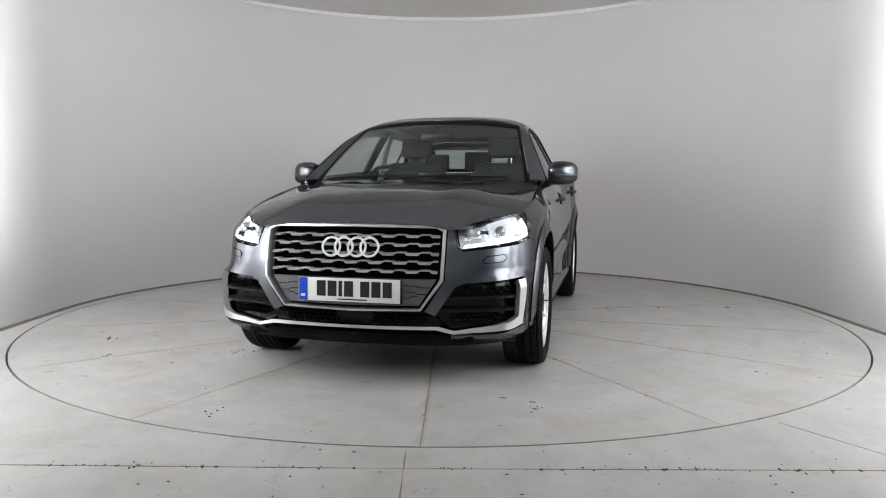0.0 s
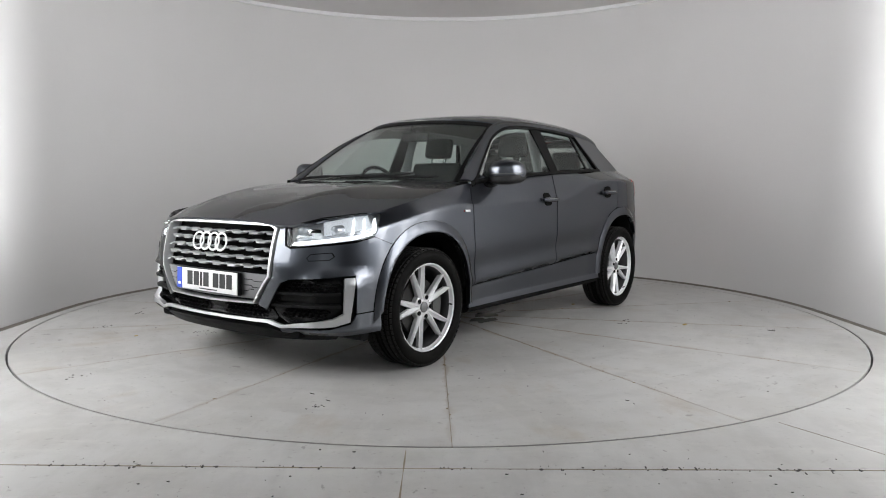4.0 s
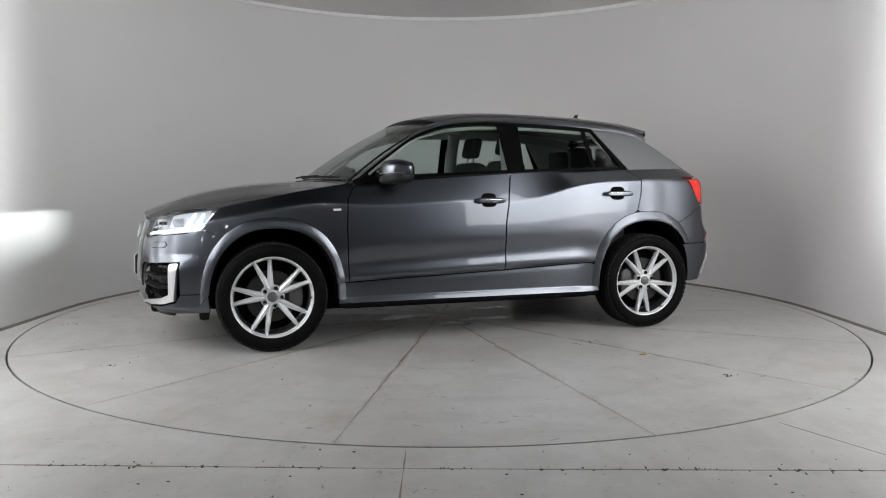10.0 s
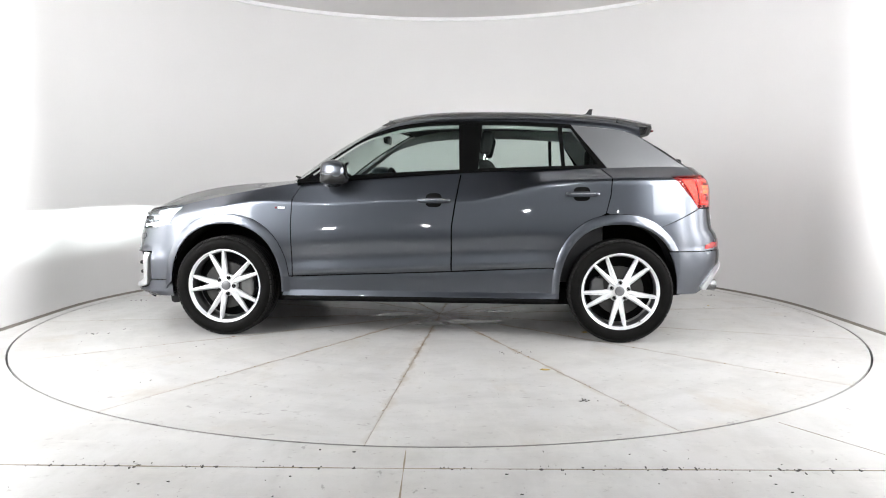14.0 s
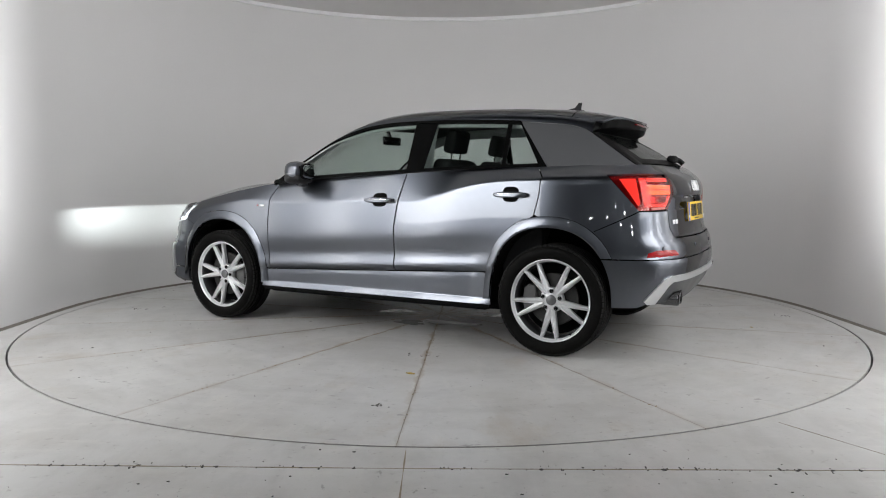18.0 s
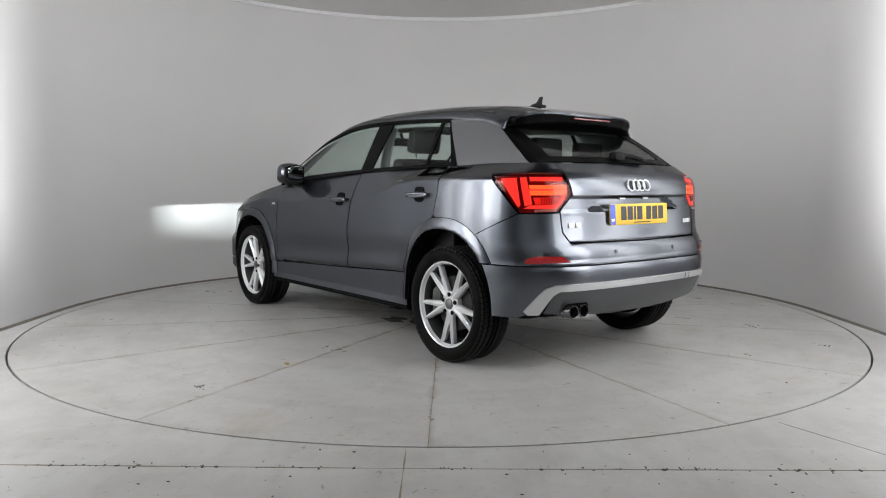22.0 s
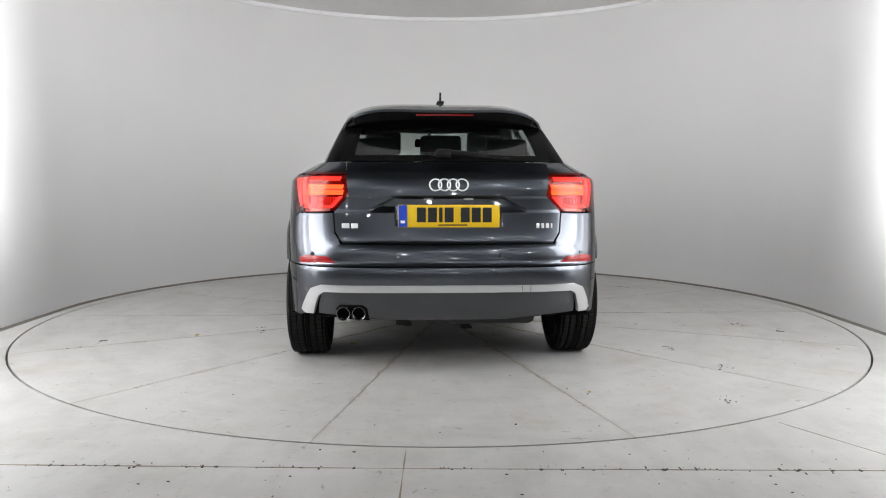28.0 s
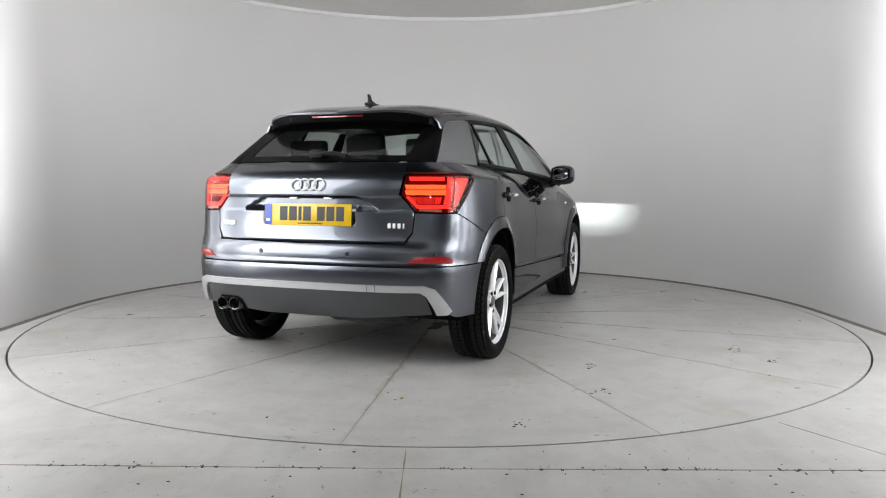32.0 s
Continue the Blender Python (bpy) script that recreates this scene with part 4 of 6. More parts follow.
centre("plate_mount", [F(0, 0.555), F(0.43, 0.553), F(0.345, 0.424), F(0, 0.419)], surface("grey_grille_panel", (0.15, 0.153, 0.157), 0.4, 0.5, 0.2, 0.08, 9, 300, 0.0), "grey lower grille panel", off=-0.012, thick=0.02)

for sg in (1, -1):
    for z, y0, y1, dz in ((0.462, 0.275, 0.340, 0.010), (0.492, 0.275, 0.385, -0.010), (0.522, 0.275, 0.400, -0.008)):
        bm = bmesh.new()
        ym = y0 + 0.55 * (y1 - y0)
        sweep(bm, [body(sg * sf(y), q, -0.011) for y, q in ((y0, z), (ym - 0.012, z), (ym, z + dz), (y1, z + dz))], 0.0016, 0.0016, 6, False, Vector((1, 0, 0)))
        part("panel_groove", bm, SHELL, CAR, "thin dark groove in the grille panel")

# --- bonnet
bonnet = [(1.005 - 0.2 * (y / 0.72) ** 2, y) for y in np.linspace(-0.72, 0.72, 15)]
side = [(0.86, 0.785), (1.1, 0.789), (1.35, 0.800), (1.58, 0.797), (1.70, 0.742), (1.80, 0.69), (1.905, 0.628), (1.985, 0.545), (2.022, 0.47), (2.043, 0.25), (2.050, 0.0)]
bon_out = [tuple(p) for p in bonnet] + side + [(x, -y) for x, y in side[::-1][1:]]
part("bonnet", skin(bon_out, hood, 0.03, 0.03, 0.012, 0.0, False, 0.002), PAINT, CAR, "long smooth bonnet with two soft ridges")

# --- tail
def hollow(y, z):
    """Depth of the plate hollow: straight top edge, slanting wings, fading out below."""
    wing = 0.285 + max(0.0, min(0.12, (0.945 - z) * 1.9))
    side = max(0.0, min(1.0, (wing - abs(y)) / 0.014))
    ledge = 0.007 * max(0.0, min(1.0, (0.950 - z) / 0.010)) * max(0.0, min(1.0, (z - 0.862) / 0.02))
    return ledge + 0.036 * side * max(0.0, min(1.0, (0.948 - z) / 0.012)) * max(0.0, min(1.0, (z - (0.80 if abs(y) < 0.27 else 0.865)) / 0.03))




def tail(u, z, off=0.0):
    p = body(u, z, off)
    p.x += hollow(p.y, z)
    return p


centre("tailgate", [R(0, 1.128), R(0.57, 1.125), R(0.548, 1.065), R(0.523, 0.953), R(0.606, 0.868), R(0.595, 0.765), R(0.555, 0.712), R(0, 0.705)], PAINT, "tailgate with a hollow for the plate", rear=True, du=0.012, dv=0.008, mapper=tail)
centre("rear_bumper", [R(0, 0.698), R(0.56, 0.704), R(0.602, 0.76), R(0.613, 0.862), R(0.72, 0.858), X(-1.80, 0.858)] + xs(leg(R_OUT, 0.592, 0.741, False)) + [X(-1.70, 0.592), X(-1.80, 0.592), R(0, 0.592)], PAINT, rear=True)
centre("rear_bumper_lower", [R(0, 0.586), X(-1.80, 0.586)] + xs(leg(R_IN, 0.315, 0.586, False)) + [X(-1.80, 0.315), R(0.725, 0.355), R(0.69, 0.47), R(0.65, 0.492), R(0, 0.492)], PAINT, rear=True)
centre("diffuser", [R(0, 0.468), R(0.63, 0.466), R(0.66, 0.44), R(0.70, 0.335), R(0.55, 0.325), R(0.30, 0.300), R(0, 0.300)], surface("grey_bumper_insert", (0.065, 0.068, 0.073), 0.38, 0.5, 0.4, 0.08, 6, 200, 0.03), "dark grey lower bumper insert", rear=True, off=-0.002, dv=0.02)
centre("diffuser_trim", [R(0, 0.496), R(0.655, 0.494), R(0.703, 0.474), R(0.780, 0.352), R(0.766, 0.331), R(0.720, 0.331), R(0.664, 0.438), R(0.635, 0.458), R(0, 0.460)], SILVER, "satin silver rear bumper blade", rear=True, off=0.012, thick=0.02, dv=0.015)
centre("tail_edge", [R(0, 0.31), R(0.70, 0.34), X(-1.70, 0.31), X(-1.66, 0.285), R(0.6, 0.285), R(0, 0.28)], BLACK, "black underbody edge", rear=True, off=-0.14)
both("rear_reflector", [R(0.565, 0.603), X(-1.835, 0.603), X(-1.84, 0.628), R(0.735, 0.644), R(0.62, 0.642)], surface("red_reflector", (0.36, 0.016, 0.018), 0.15, 0, 0.6, 0.1, 40, 200, 0.0), "red bumper reflector", off=0.003, dv=0.01)

# --- cabin
wt = lambda x: lerp_table(WIN_TOP, x)
run = lambda x0, x1, n: [(x0 + (x1 - x0) * i / n) for i in range(n + 1)]
both("roof_frame", [(-x, 0.0) for x in run(0.79, -1.45, 30)] + [(-x, 1.0) for x in run(-1.45, 0.79, 30)], PAINT, mapper=rail, raw=True, du=0.05, dv=0.34, shrink=0)
rf = [(x, lerp_table(EDGE_Y, x) - 0.004) for x in run(-1.30, 0.19, 14)] + [(0.31 - 0.13 * a * a, 0.575 * a) for a in (0.8, 0.5, 0.25, 0.0)]
part("roof", skin(rf + [(x, -y) for x, y in rf[::-1][1:]], roof, 0.06, 0.05, 0.012, 0.0, False, 0.0), PAINT, CAR)
sp = [(-1.306, 0.53), (-1.44, 0.528), (-1.492, 0.514), (-1.522, 0.47), (-1.562, 0.36), (-1.60, 0.18), (-1.612, 0.0)]
part("roof_spoiler", skin(sp[0:1] + sp[1:] + [(x, -y) for x, y in sp[::-1][1:]], roof, 0.04, 0.05, 0.012, 0.001, False, 0.002), PAINT, CAR, "painted roof spoiler")
part("windscreen", skin([(-0.985, 0.0), (0.985, 0.0), (0.985, 0.99), (-0.985, 0.99)], screen, 0.1, 0.1, 0.004, -0.004, False, 0.0), GLASS, CAR, "lightly tinted windscreen")
for o in ([(-0.985, 0.93), (0.985, 0.93), (0.985, 0.995), (-0.985, 0.995)], [(-0.985, 0.0), (-0.955, 0.0), (-0.955, 0.93), (-0.985, 0.93)], [(0.955, 0.0), (0.985, 0.0), (0.985, 0.93), (0.955, 0.93)]):
    part("window_border", skin(o, screen, 0.1, 0.1, 0.004, -0.0005, False, 0.0), FILM, CAR, "black printed windscreen border")
part("rear_window", skin([(-0.96, 0.02), (0.96, 0.02), (0.96, 1.0), (-0.96, 1.0)], backlight, 0.1, 0.1, 0.004, -0.002, False, 0.0), REARGLASS, CAR, "tinted rear window")


def under_spoiler(a, b, off=0.0):
    """From the top of the rear window (b = 0) back to the lower lip (b = 1) and up to the spoiler's edge (b = 2)."""
    y = -0.512 * a
    x = float(np.interp(abs(y), [q[1] for q in sp[::-1][:-1]], [q[0] for q in sp[::-1][:-1]]))
    lo = backlight(a, 0.985, off)
    lip = Vector((x + 0.020, y * 0.985, 1.366 - 0.016 * a * a + off))
    hi = roof(x + 0.002, y, -0.014 + off)
    return lo.lerp(lip, b) if b < 1 else lip.lerp(hi, b - 1)


part("spoiler_underside", skin([(-1.0, 0.0), (1.0, 0.0), (1.0, 2.0), (-1.0, 2.0)], under_spoiler, 0.05, 0.25, 0.004, 0.0, False, 0.0), FILM, CAR, "black panel under the spoiler")
both("side_window", [(-0.70, 1.045)] + [(-x, wt(x) - 0.014) for x in run(0.62, -0.245, 12)] + [(0.262, 1.094)], GLASS, "front side window", mapper=G, raw=True, du=0.06, dv=0.05, thick=0.004, off=-0.006)
both("side_window", [(0.385, 1.105)] + [(-x, wt(x) - 0.014) for x in run(-0.405, -0.905, 6)] + [(0.925, 1.126)], DARKGLASS, "rear side window", mapper=G, raw=True, du=0.06, dv=0.05, thick=0.004, off=-0.006)
both("quarter_window", [(0.95, 1.128), (0.935, wt(-0.93) - 0.014), (0.975, wt(-0.97) - 0.014), (1.165, 1.128)], DARKGLASS, "small quarter window", mapper=G, raw=True, du=0.06, dv=0.05, thick=0.004, off=-0.006)
both("pillar_cover", [(0.262, 1.09)] + [(-x, wt(x) - 0.018) for x in run(-0.245, -0.405, 2)] + [(0.385, 1.10)], FILM, "black door pillar cover", mapper=G, raw=True, off=-0.002)
both("window_post", [(0.925, 1.12), (0.905, wt(-0.91) - 0.02), (0.935, wt(-0.93) - 0.02), (0.95, 1.12)], FILM, "black window post", mapper=G, raw=True, off=-0.002)


for a0, a1 in ((-0.985, -0.85), (0.85, 0.985)):
    part("window_border", skin([(a0, 0.02), (a1, 0.02), (a1, 1.0), (a0, 1.0)], backlight, 0.1, 0.1, 0.006, 0.0005, False, 0.0), FILM, CAR, "black printed window border")
part("window_border", skin([(-0.85, 0.02), (0.85, 0.02), (0.85, 0.15), (-0.85, 0.15)], backlight, 0.1, 0.1, 0.006, 0.0005, False, 0.0), FILM, CAR, "black printed window border")


def loop_strip(name, outer, inner, material, label, mapper, off, thick):
    for flip in (1, -1):
        bm = bmesh.new()
        rows = []
        for a, b in zip(outer, inner):
            row = []
            for t, h in ((0, -thick), (0, off), (1, off), (1, -thick)):
                p = mapper(a[0] + (b[0] - a[0]) * t, a[1] + (b[1] - a[1]) * t, h)
                row.append(bm.verts.new((p.x, p.y * flip, p.z)))
            rows.append(row)
        for A, B in zip(rows, rows[1:]):
            for j in range(4):
                bm.faces.new((A[j], A[(j + 1) % 4], B[(j + 1) % 4], B[j]))
        bm.faces.new(rows[0])
        bm.faces.new(rows[-1][::-1])
        bmesh.ops.recalc_face_normals(bm, faces=bm.faces[:])
        part(name, bm, material, CAR, label)


top_run = run(0.80, -0.99, 36)
loop_strip("window_seal", [(-x, wt(x) + 0.001) for x in top_run] + [(1.215, 1.118)], [(-x, wt(x) - 0.016) for x in top_run] + [(1.165, 1.124)], FILM, "black window surround", G, 0.004, 0.02)
loop_strip("window_seal", [(-x, belt(x) + 0.016) for x in run(0.80, -1.2, 24)], [(-x, belt(x) - 0.004) for x in run(0.80, -1.2, 24)], FILM, "black waist seal", G, 0.010, 0.03)
both("mirror_triangle", [(-0.80, 1.03), (-0.66, 1.11), (-0.64, 1.045)], GLOSSBLACK, "black mirror corner", mapper=G, raw=True, off=0.0)
both("roof_blade", [(0.992, wt(-0.99) - 0.006), (1.30, wt(-1.30) - 0.004), (1.40, wt(-1.40) - 0.004), (1.446, 1.322), (1.70, 1.145), (1.745, 1.116), (1.222, 1.116)], BLADE, "silver grey rear pillar blade", mapper=G, raw=True, off=0.003)


def rear_pillar(a, b, off=0.0):
    """Closes the gap between the blade and the rear window; a runs up, b inwards."""
    x = -1.735 + 0.30 * a
    z = 1.128 + 0.205 * a
    lo = G(-x, z)
    hi = backlight(-0.97, a)
    return lo.lerp(hi, b) + Vector((-0.5, 0.5, 0.3)) * (0.006 * math.sin(math.pi * b) + off)


both("rear_pillar", [(-0.07, 0), (-0.07, 1), (1.0, 1), (1.0, 0)], FILM, "black rear window edge", mapper=rear_pillar, raw=True, du=0.1, dv=0.25, shrink=0, thick=-0.01)


def spoiler_end(a, b, off=0.0):
    """Black end face of the spoiler; a runs up, b from the blade to the spoiler."""
    lo = G(1.446, 1.322).lerp(rail(1.40, 1.0), a)
    hi = under_spoiler(-1.0, 2 * a)
    return lo.lerp(hi, b) + Vector((-0.4, 0.8, 0.2)) * off


both("spoiler_end", [(0, 0), (0, 1), (1, 1), (1, 0)], FILM, "black spoiler end", mapper=spoiler_end, raw=True, du=0.25, dv=0.25, shrink=0, thick=-0.008)


def shoulder(u, b, off=0.0):
    """The ledge between the body side and the cabin."""
    x = -u
    lo = body(sx(x), belt(x) - 0.004)
    hi = G(u, belt(x) + 0.004, -0.02)
    return lo.lerp(hi, b) + Vector((0, 0, off))


both("waist_ledge", [(-x, 0.0) for x in run(0.80, -1.72, 20)] + [(-x, 1.0) for x in run(-1.72, 0.80, 20)], PAINT, mapper=shoulder, raw=True, du=0.1, dv=0.5, shrink=0)
# inner dark shell, so that the joints between panels read black
both("inner_shell", xs(F_IN[::-1]) + [X(1.72, 0.28), F(0.78, 0.27), F(0.40, 0.26), F(0.0, 0.26), F(0.0, 0.79), F(0.45, 0.77), X(1.66, 0.84), X(1.3, 0.90), X(0.8, 0.995), X(-0.28, 1.06), X(-1.2, 1.09), X(-1.72, 1.09), R(0.55, 1.08), R(0, 1.09), R(0, 0.30), X(-1.70, 0.30)] + xs(R_IN[::-1]), SHELL, "black inner structure", off=-0.085, du=0.12, dv=0.1)

honeycomb("intake_mesh", [(0.04 + 0.032 * i + 0.016 * j, 0.336 + 0.020 * j) for i in range(11) for j in range(3) if 0.10 < 0.04 + 0.032 * i + 0.016 * j < 0.40], CAR, "black honeycomb mesh")
honeycomb("intake_mesh", [(0.55 + 0.032 * i + 0.016 * j, 0.485 + 0.020 * j) for i in range(7) for j in range(2)], CAR, "black honeycomb mesh", off=-0.045)
honeycomb("intake_mesh", [(0.51 + 0.032 * i + 0.016 * j, 0.350 + 0.020 * j) for i in range(7) for j in range(2)], CAR, "black honeycomb mesh", off=-0.045)
# --- wheels -------------------------------------------------------------------
def wheel_meshes():
    me = {}
    bm = bmesh.new()
    half = [(0.243, 0.088), (0.250, 0.100), (0.268, 0.109), (0.288, 0.1125), (0.304, 0.108), (0.316, 0.099), (0.3245, 0.088), (0.327, 0.076), (0.3275, 0.062), (0.3205, 0.059), (0.3205, 0.051), (0.329, 0.048), (0.3300, 0.022), (0.3225, 0.019), (0.3225, 0.011), (0.3305, 0.008)]
    lathe(bm, half + [(r, -z) for r, z in half[::-1]], 96)
    bmesh.ops.recalc_face_normals(bm, faces=bm.faces[:])
    me["tyre"] = mesh_of(bm, "tyre", RUBBER, True, 40)
    bm = bmesh.new()
    for i in range(64):
        a = 2 * math.pi * i / 64
        for sgn in (1, -1):
            m = Matrix.Rotation(a + (0.02 if sgn < 0 else 0), 4, "Z") @ Matrix.Translation((0.3112, 0, sgn * 0.0865)) @ Matrix.Rotation(sgn * radians(42), 4, "Y")
            box(bm, (0, 0, 0), (0.011, 0.0235, 0.036), 0.0, m)
    for i in range(72):
        a = 2 * math.pi * i / 72
        for sgn in (1, -1):
            box(bm, (0, 0, 0), (0.010, 0.0225, 0.024), 0.0, Matrix.Rotation(a + 0.03 * sgn, 4, "Z") @ Matrix.Translation((0.3252, 0, sgn * 0.0695)) @ Matrix.Rotation(sgn * radians(8), 4, "Y"))
            box(bm, (0, 0, 0), (0.010, 0.0245, 0.022), 0.0, Matrix.Rotation(a + 0.05 * sgn, 4, "Z") @ Matrix.Translation((0.3262, 0, sgn * 0.035)) @ Matrix.Rotation(sgn * radians(20), 4, "X"))
    me["tread"] = mesh_of(bm, "tread", surface("dusty_tread_rubber", (0.016, 0.0155, 0.015), 0.8, 0, 0, 0.5, 9, 160, 0.3, spec=0.15), False)
    bm = bmesh.new()
    prof = [(0.2435, -0.095), (0.252, -0.098), (0.252, -0.088), (0.236, -0.07), (0.222, 0.0), (0.222, 0.055), (0.229, 0.070), (0.236, 0.078), (0.238, 0.090), (0.2445, 0.0945), (0.252, 0.0925), (0.2545, 0.087), (0.248, 0.082)]
    lathe(bm, prof[6:] + [(0.240, 0.05), (0.229, 0.06)], 96)
    lathe(bm, [(0.0, 0.062), (0.058, 0.0635), (0.072, 0.058), (0.075, 0.03), (0.0, 0.03)], 40)
    bmesh.ops.recalc_face_normals(bm, faces=bm.faces[:])
    me["wheel"] = mesh_of(bm, "wheel", ALLOY, True, 40)
    bm = bmesh.new()
    lathe(bm, prof[:7] + [(0.240, 0.05), (0.240, -0.06)], 72)
    bmesh.ops.recalc_face_normals(bm, faces=bm.faces[:])
    me["barrel"] = mesh_of(bm, "barrel", BARREL, True, 40)
    # one spoke, running out along +x and bending to one side of its pair
    for key, sg in (("spoke_a", 1), ("spoke_b", -1)):
        bm = bmesh.new()
        rows = []
        for k in range(9):
            t = k / 8
            r = 0.050 + 0.189 * t
            yc = sg * (0.003 + 0.047 * t)
            w = 0.0205 - 0.0100 * t
            zt = 0.0655 + 0.010 * math.sin(math.pi * 0.5 * t) + (0.0 if t < 0.95 else 0.003)
            row = [(r, yc - w, zt - 0.032), (r, yc - w, zt - 0.010), (r, yc - w * 0.75, zt - 0.003 - 0.006 * (sg > 0)), (r, yc + sg * w * 0.15, zt + 0.005), (r, yc + w * 0.75, zt - 0.003 - 0.006 * (sg < 0)), (r, yc + w, zt - 0.010), (r, yc + w, zt - 0.032)]
            rows.append([bm.verts.new(p) for p in row])
        for A, B in zip(rows, rows[1:]):
            for j in range(7):
                bm.faces.new((A[j], A[(j + 1) % 7], B[(j + 1) % 7], B[j]))
        bm.faces.new(rows[0])
        bm.faces.new(rows[-1][::-1])
        bmesh.ops.recalc_face_normals(bm, faces=bm.faces[:])
        me[key] = mesh_of(bm, "spoke", ALLOY, True, 25)
    bm = bmesh.new()
    lathe(bm, [(0, 0.0745), (0.022, 0.0735), (0.029, 0.070), (0.031, 0.066), (0.031, 0.055)], 32)
    me["centre_cap"] = mesh_of(bm, "centre_cap", surface("grey_cap", (0.17, 0.17, 0.175), 0.35, 0.6, 0.3, 0.08, 30, 200, 0.0))
    bm = bmesh.new()
    lathe(bm, [(0.013, 0.064), (0.013, 0.0665), (0.010, 0.0665), (0.0095, 0.060)], 16)
    lathe(bm, [(0, 0.0685), (0.0075, 0.068), (0.0085, 0.066), (0.0085, 0.056)], 6)
    me["wheel_bolt"] = mesh_of(bm, "wheel_bolt", BLACK, True, 30)
    bm = bmesh.new()
    lathe(bm, [(0.06, 0.026), (0.155, 0.026), (0.157, 0.024), (0.157, 0.006), (0.155, 0.004), (0.06, 0.004)], 48)
    lathe(bm, [(0, 0.045), (0.06, 0.043), (0.065, 0.026)], 32)
    me["brake_disc"] = mesh_of(bm, "brake_disc", CAST)
    bm = bmesh.new()
    out = [(0.105, -0.075), (0.150, -0.085), (0.178, -0.06), (0.186, 0.0), (0.178, 0.06), (0.150, 0.085), (0.105, 0.075), (0.098, 0.0)]
    prism(bm, out, 0.065, Matrix.Translation((0, 0, -0.018)), 0.006)
    me["brake_caliper"] = mesh_of(bm, "brake_caliper", surface("dull_caliper", (0.10, 0.10, 0.10), 0.5, 0.6, 0, 0.3, 30, 200, 0.2))
    bm = bmesh.new()
    lathe(bm, [(0.0, -0.035), (0.215, -0.035), (0.215, -0.045), (0.0, -0.045)], 40)
    me["dust_shield"] = mesh_of(bm, "dust_shield", SHELL)
    bm = bmesh.new()
    lathe(bm, [(0, 0.022), (0.004, 0.022), (0.005, 0.0), (0, 0.0)], 10)
    me["valve"] = mesh_of(bm, "valve", BLACK)
    return me


WM = wheel_meshes()


def put_wheel(x, left, turn):
    w = new("wheel", WM["wheel"])
    w.parent = CAR
    tagged(w, "silver five-twin-spoke alloy wheel")
    m = pose(x, 0.778 if left else -0.778, 0.331, -90, 0, 0) if left else pose(x, -0.778, 0.331, 90, 0, 0)
    w.matrix_local = m

    def sub(name, key, m=Matrix()):
        o = new(name, WM[key])
        o.parent = w
        o.matrix_local = m
        return o
    tagged(sub("tyre", "tyre"), "worn black low-profile tyre")
    tagged(sub("tread", "tread"), "small shoulder blocks of the tread", kind="stuff")
    for i in range(5):
        a = Matrix.Rotation(radians(turn + 72 * i), 4, "Z")
        sub("spoke", "spoke_a", a)
        sub("spoke", "spoke_b", a)
        b = Matrix.Rotation(radians(turn + 36 + 72 * i), 4, "Z")
        sub("wheel_bolt", "wheel_bolt", b @ Matrix.Translation((0.056, 0, 0.004)))
    sub("barrel", "barrel")
    sub("centre_cap", "centre_cap")
    sub("brake_disc", "brake_disc")
    sub("brake_caliper", "brake_caliper", Matrix.Rotation(radians(180 if left == (x > 0) else 0), 4, "Z"))
    sub("dust_shield", "dust_shield")
    sub("valve", "valve", Matrix.Rotation(radians(turn + 108), 4, "Z") @ Matrix.Translation((0.232, 0, 0.074)) @ Matrix.Rotation(radians(-25), 4, "Y"))


for px in (1.3, -1.3):
    for left in (True, False):
        put_wheel(px, left, 69.0 if px > 0 else 15.5)

# wheel housings and the floor of the car
for px in (1.29, -1.29):
    for sg in (1, -1):
        bm = bmesh.new()
        lathe(bm, [(0.0, -0.22), (0.452, -0.22), (0.452, 0.150), (0.462, 0.150), (0.462, -0.23), (0.0, -0.23)], 28, pose(px, sg * 0.64, 0.33, 90 if sg < 0 else -90, 0, 0), -175 if sg > 0 else -5, 0 + (5 if sg > 0 else 185))
        bmesh.ops.recalc_face_normals(bm, faces=bm.faces[:])
        part("wheel_housing", bm, SHELL, CAR)
bm = bmesh.new()
box(bm, (0.1, 0, 0.240), (2.5, 1.0, 0.12), 0.02)
box(bm, (0.0, 0, 0.275), (3.2, 1.0, 0.06), 0.02)
box(bm, (0.0, 0, 0.265), (1.75, 1.64, 0.07), 0.02)
box(bm, (-1.58, 0, 0.32), (0.36, 1.1, 0.08), 0.03)
box(bm, (1.80, 0, 0.262), (0.40, 1.20, 0.06), 0.02)
part("underbody", bm, SHELL, CAR, "black underbody")
bm = bmesh.new()
sweep(bm, [(-1.5, 0.1, 0.27), (-1.6, 0.3, 0.28), (-1.7, 0.48, 0.30), (-1.86, 0.50, 0.335)], 0.035, 0.03)
box(bm, (-1.62, -0.25, 0.30), (0.28, 0.5, 0.12), 0.04)
part("silencer", bm, CAST, CAR, "dull exhaust silencer")
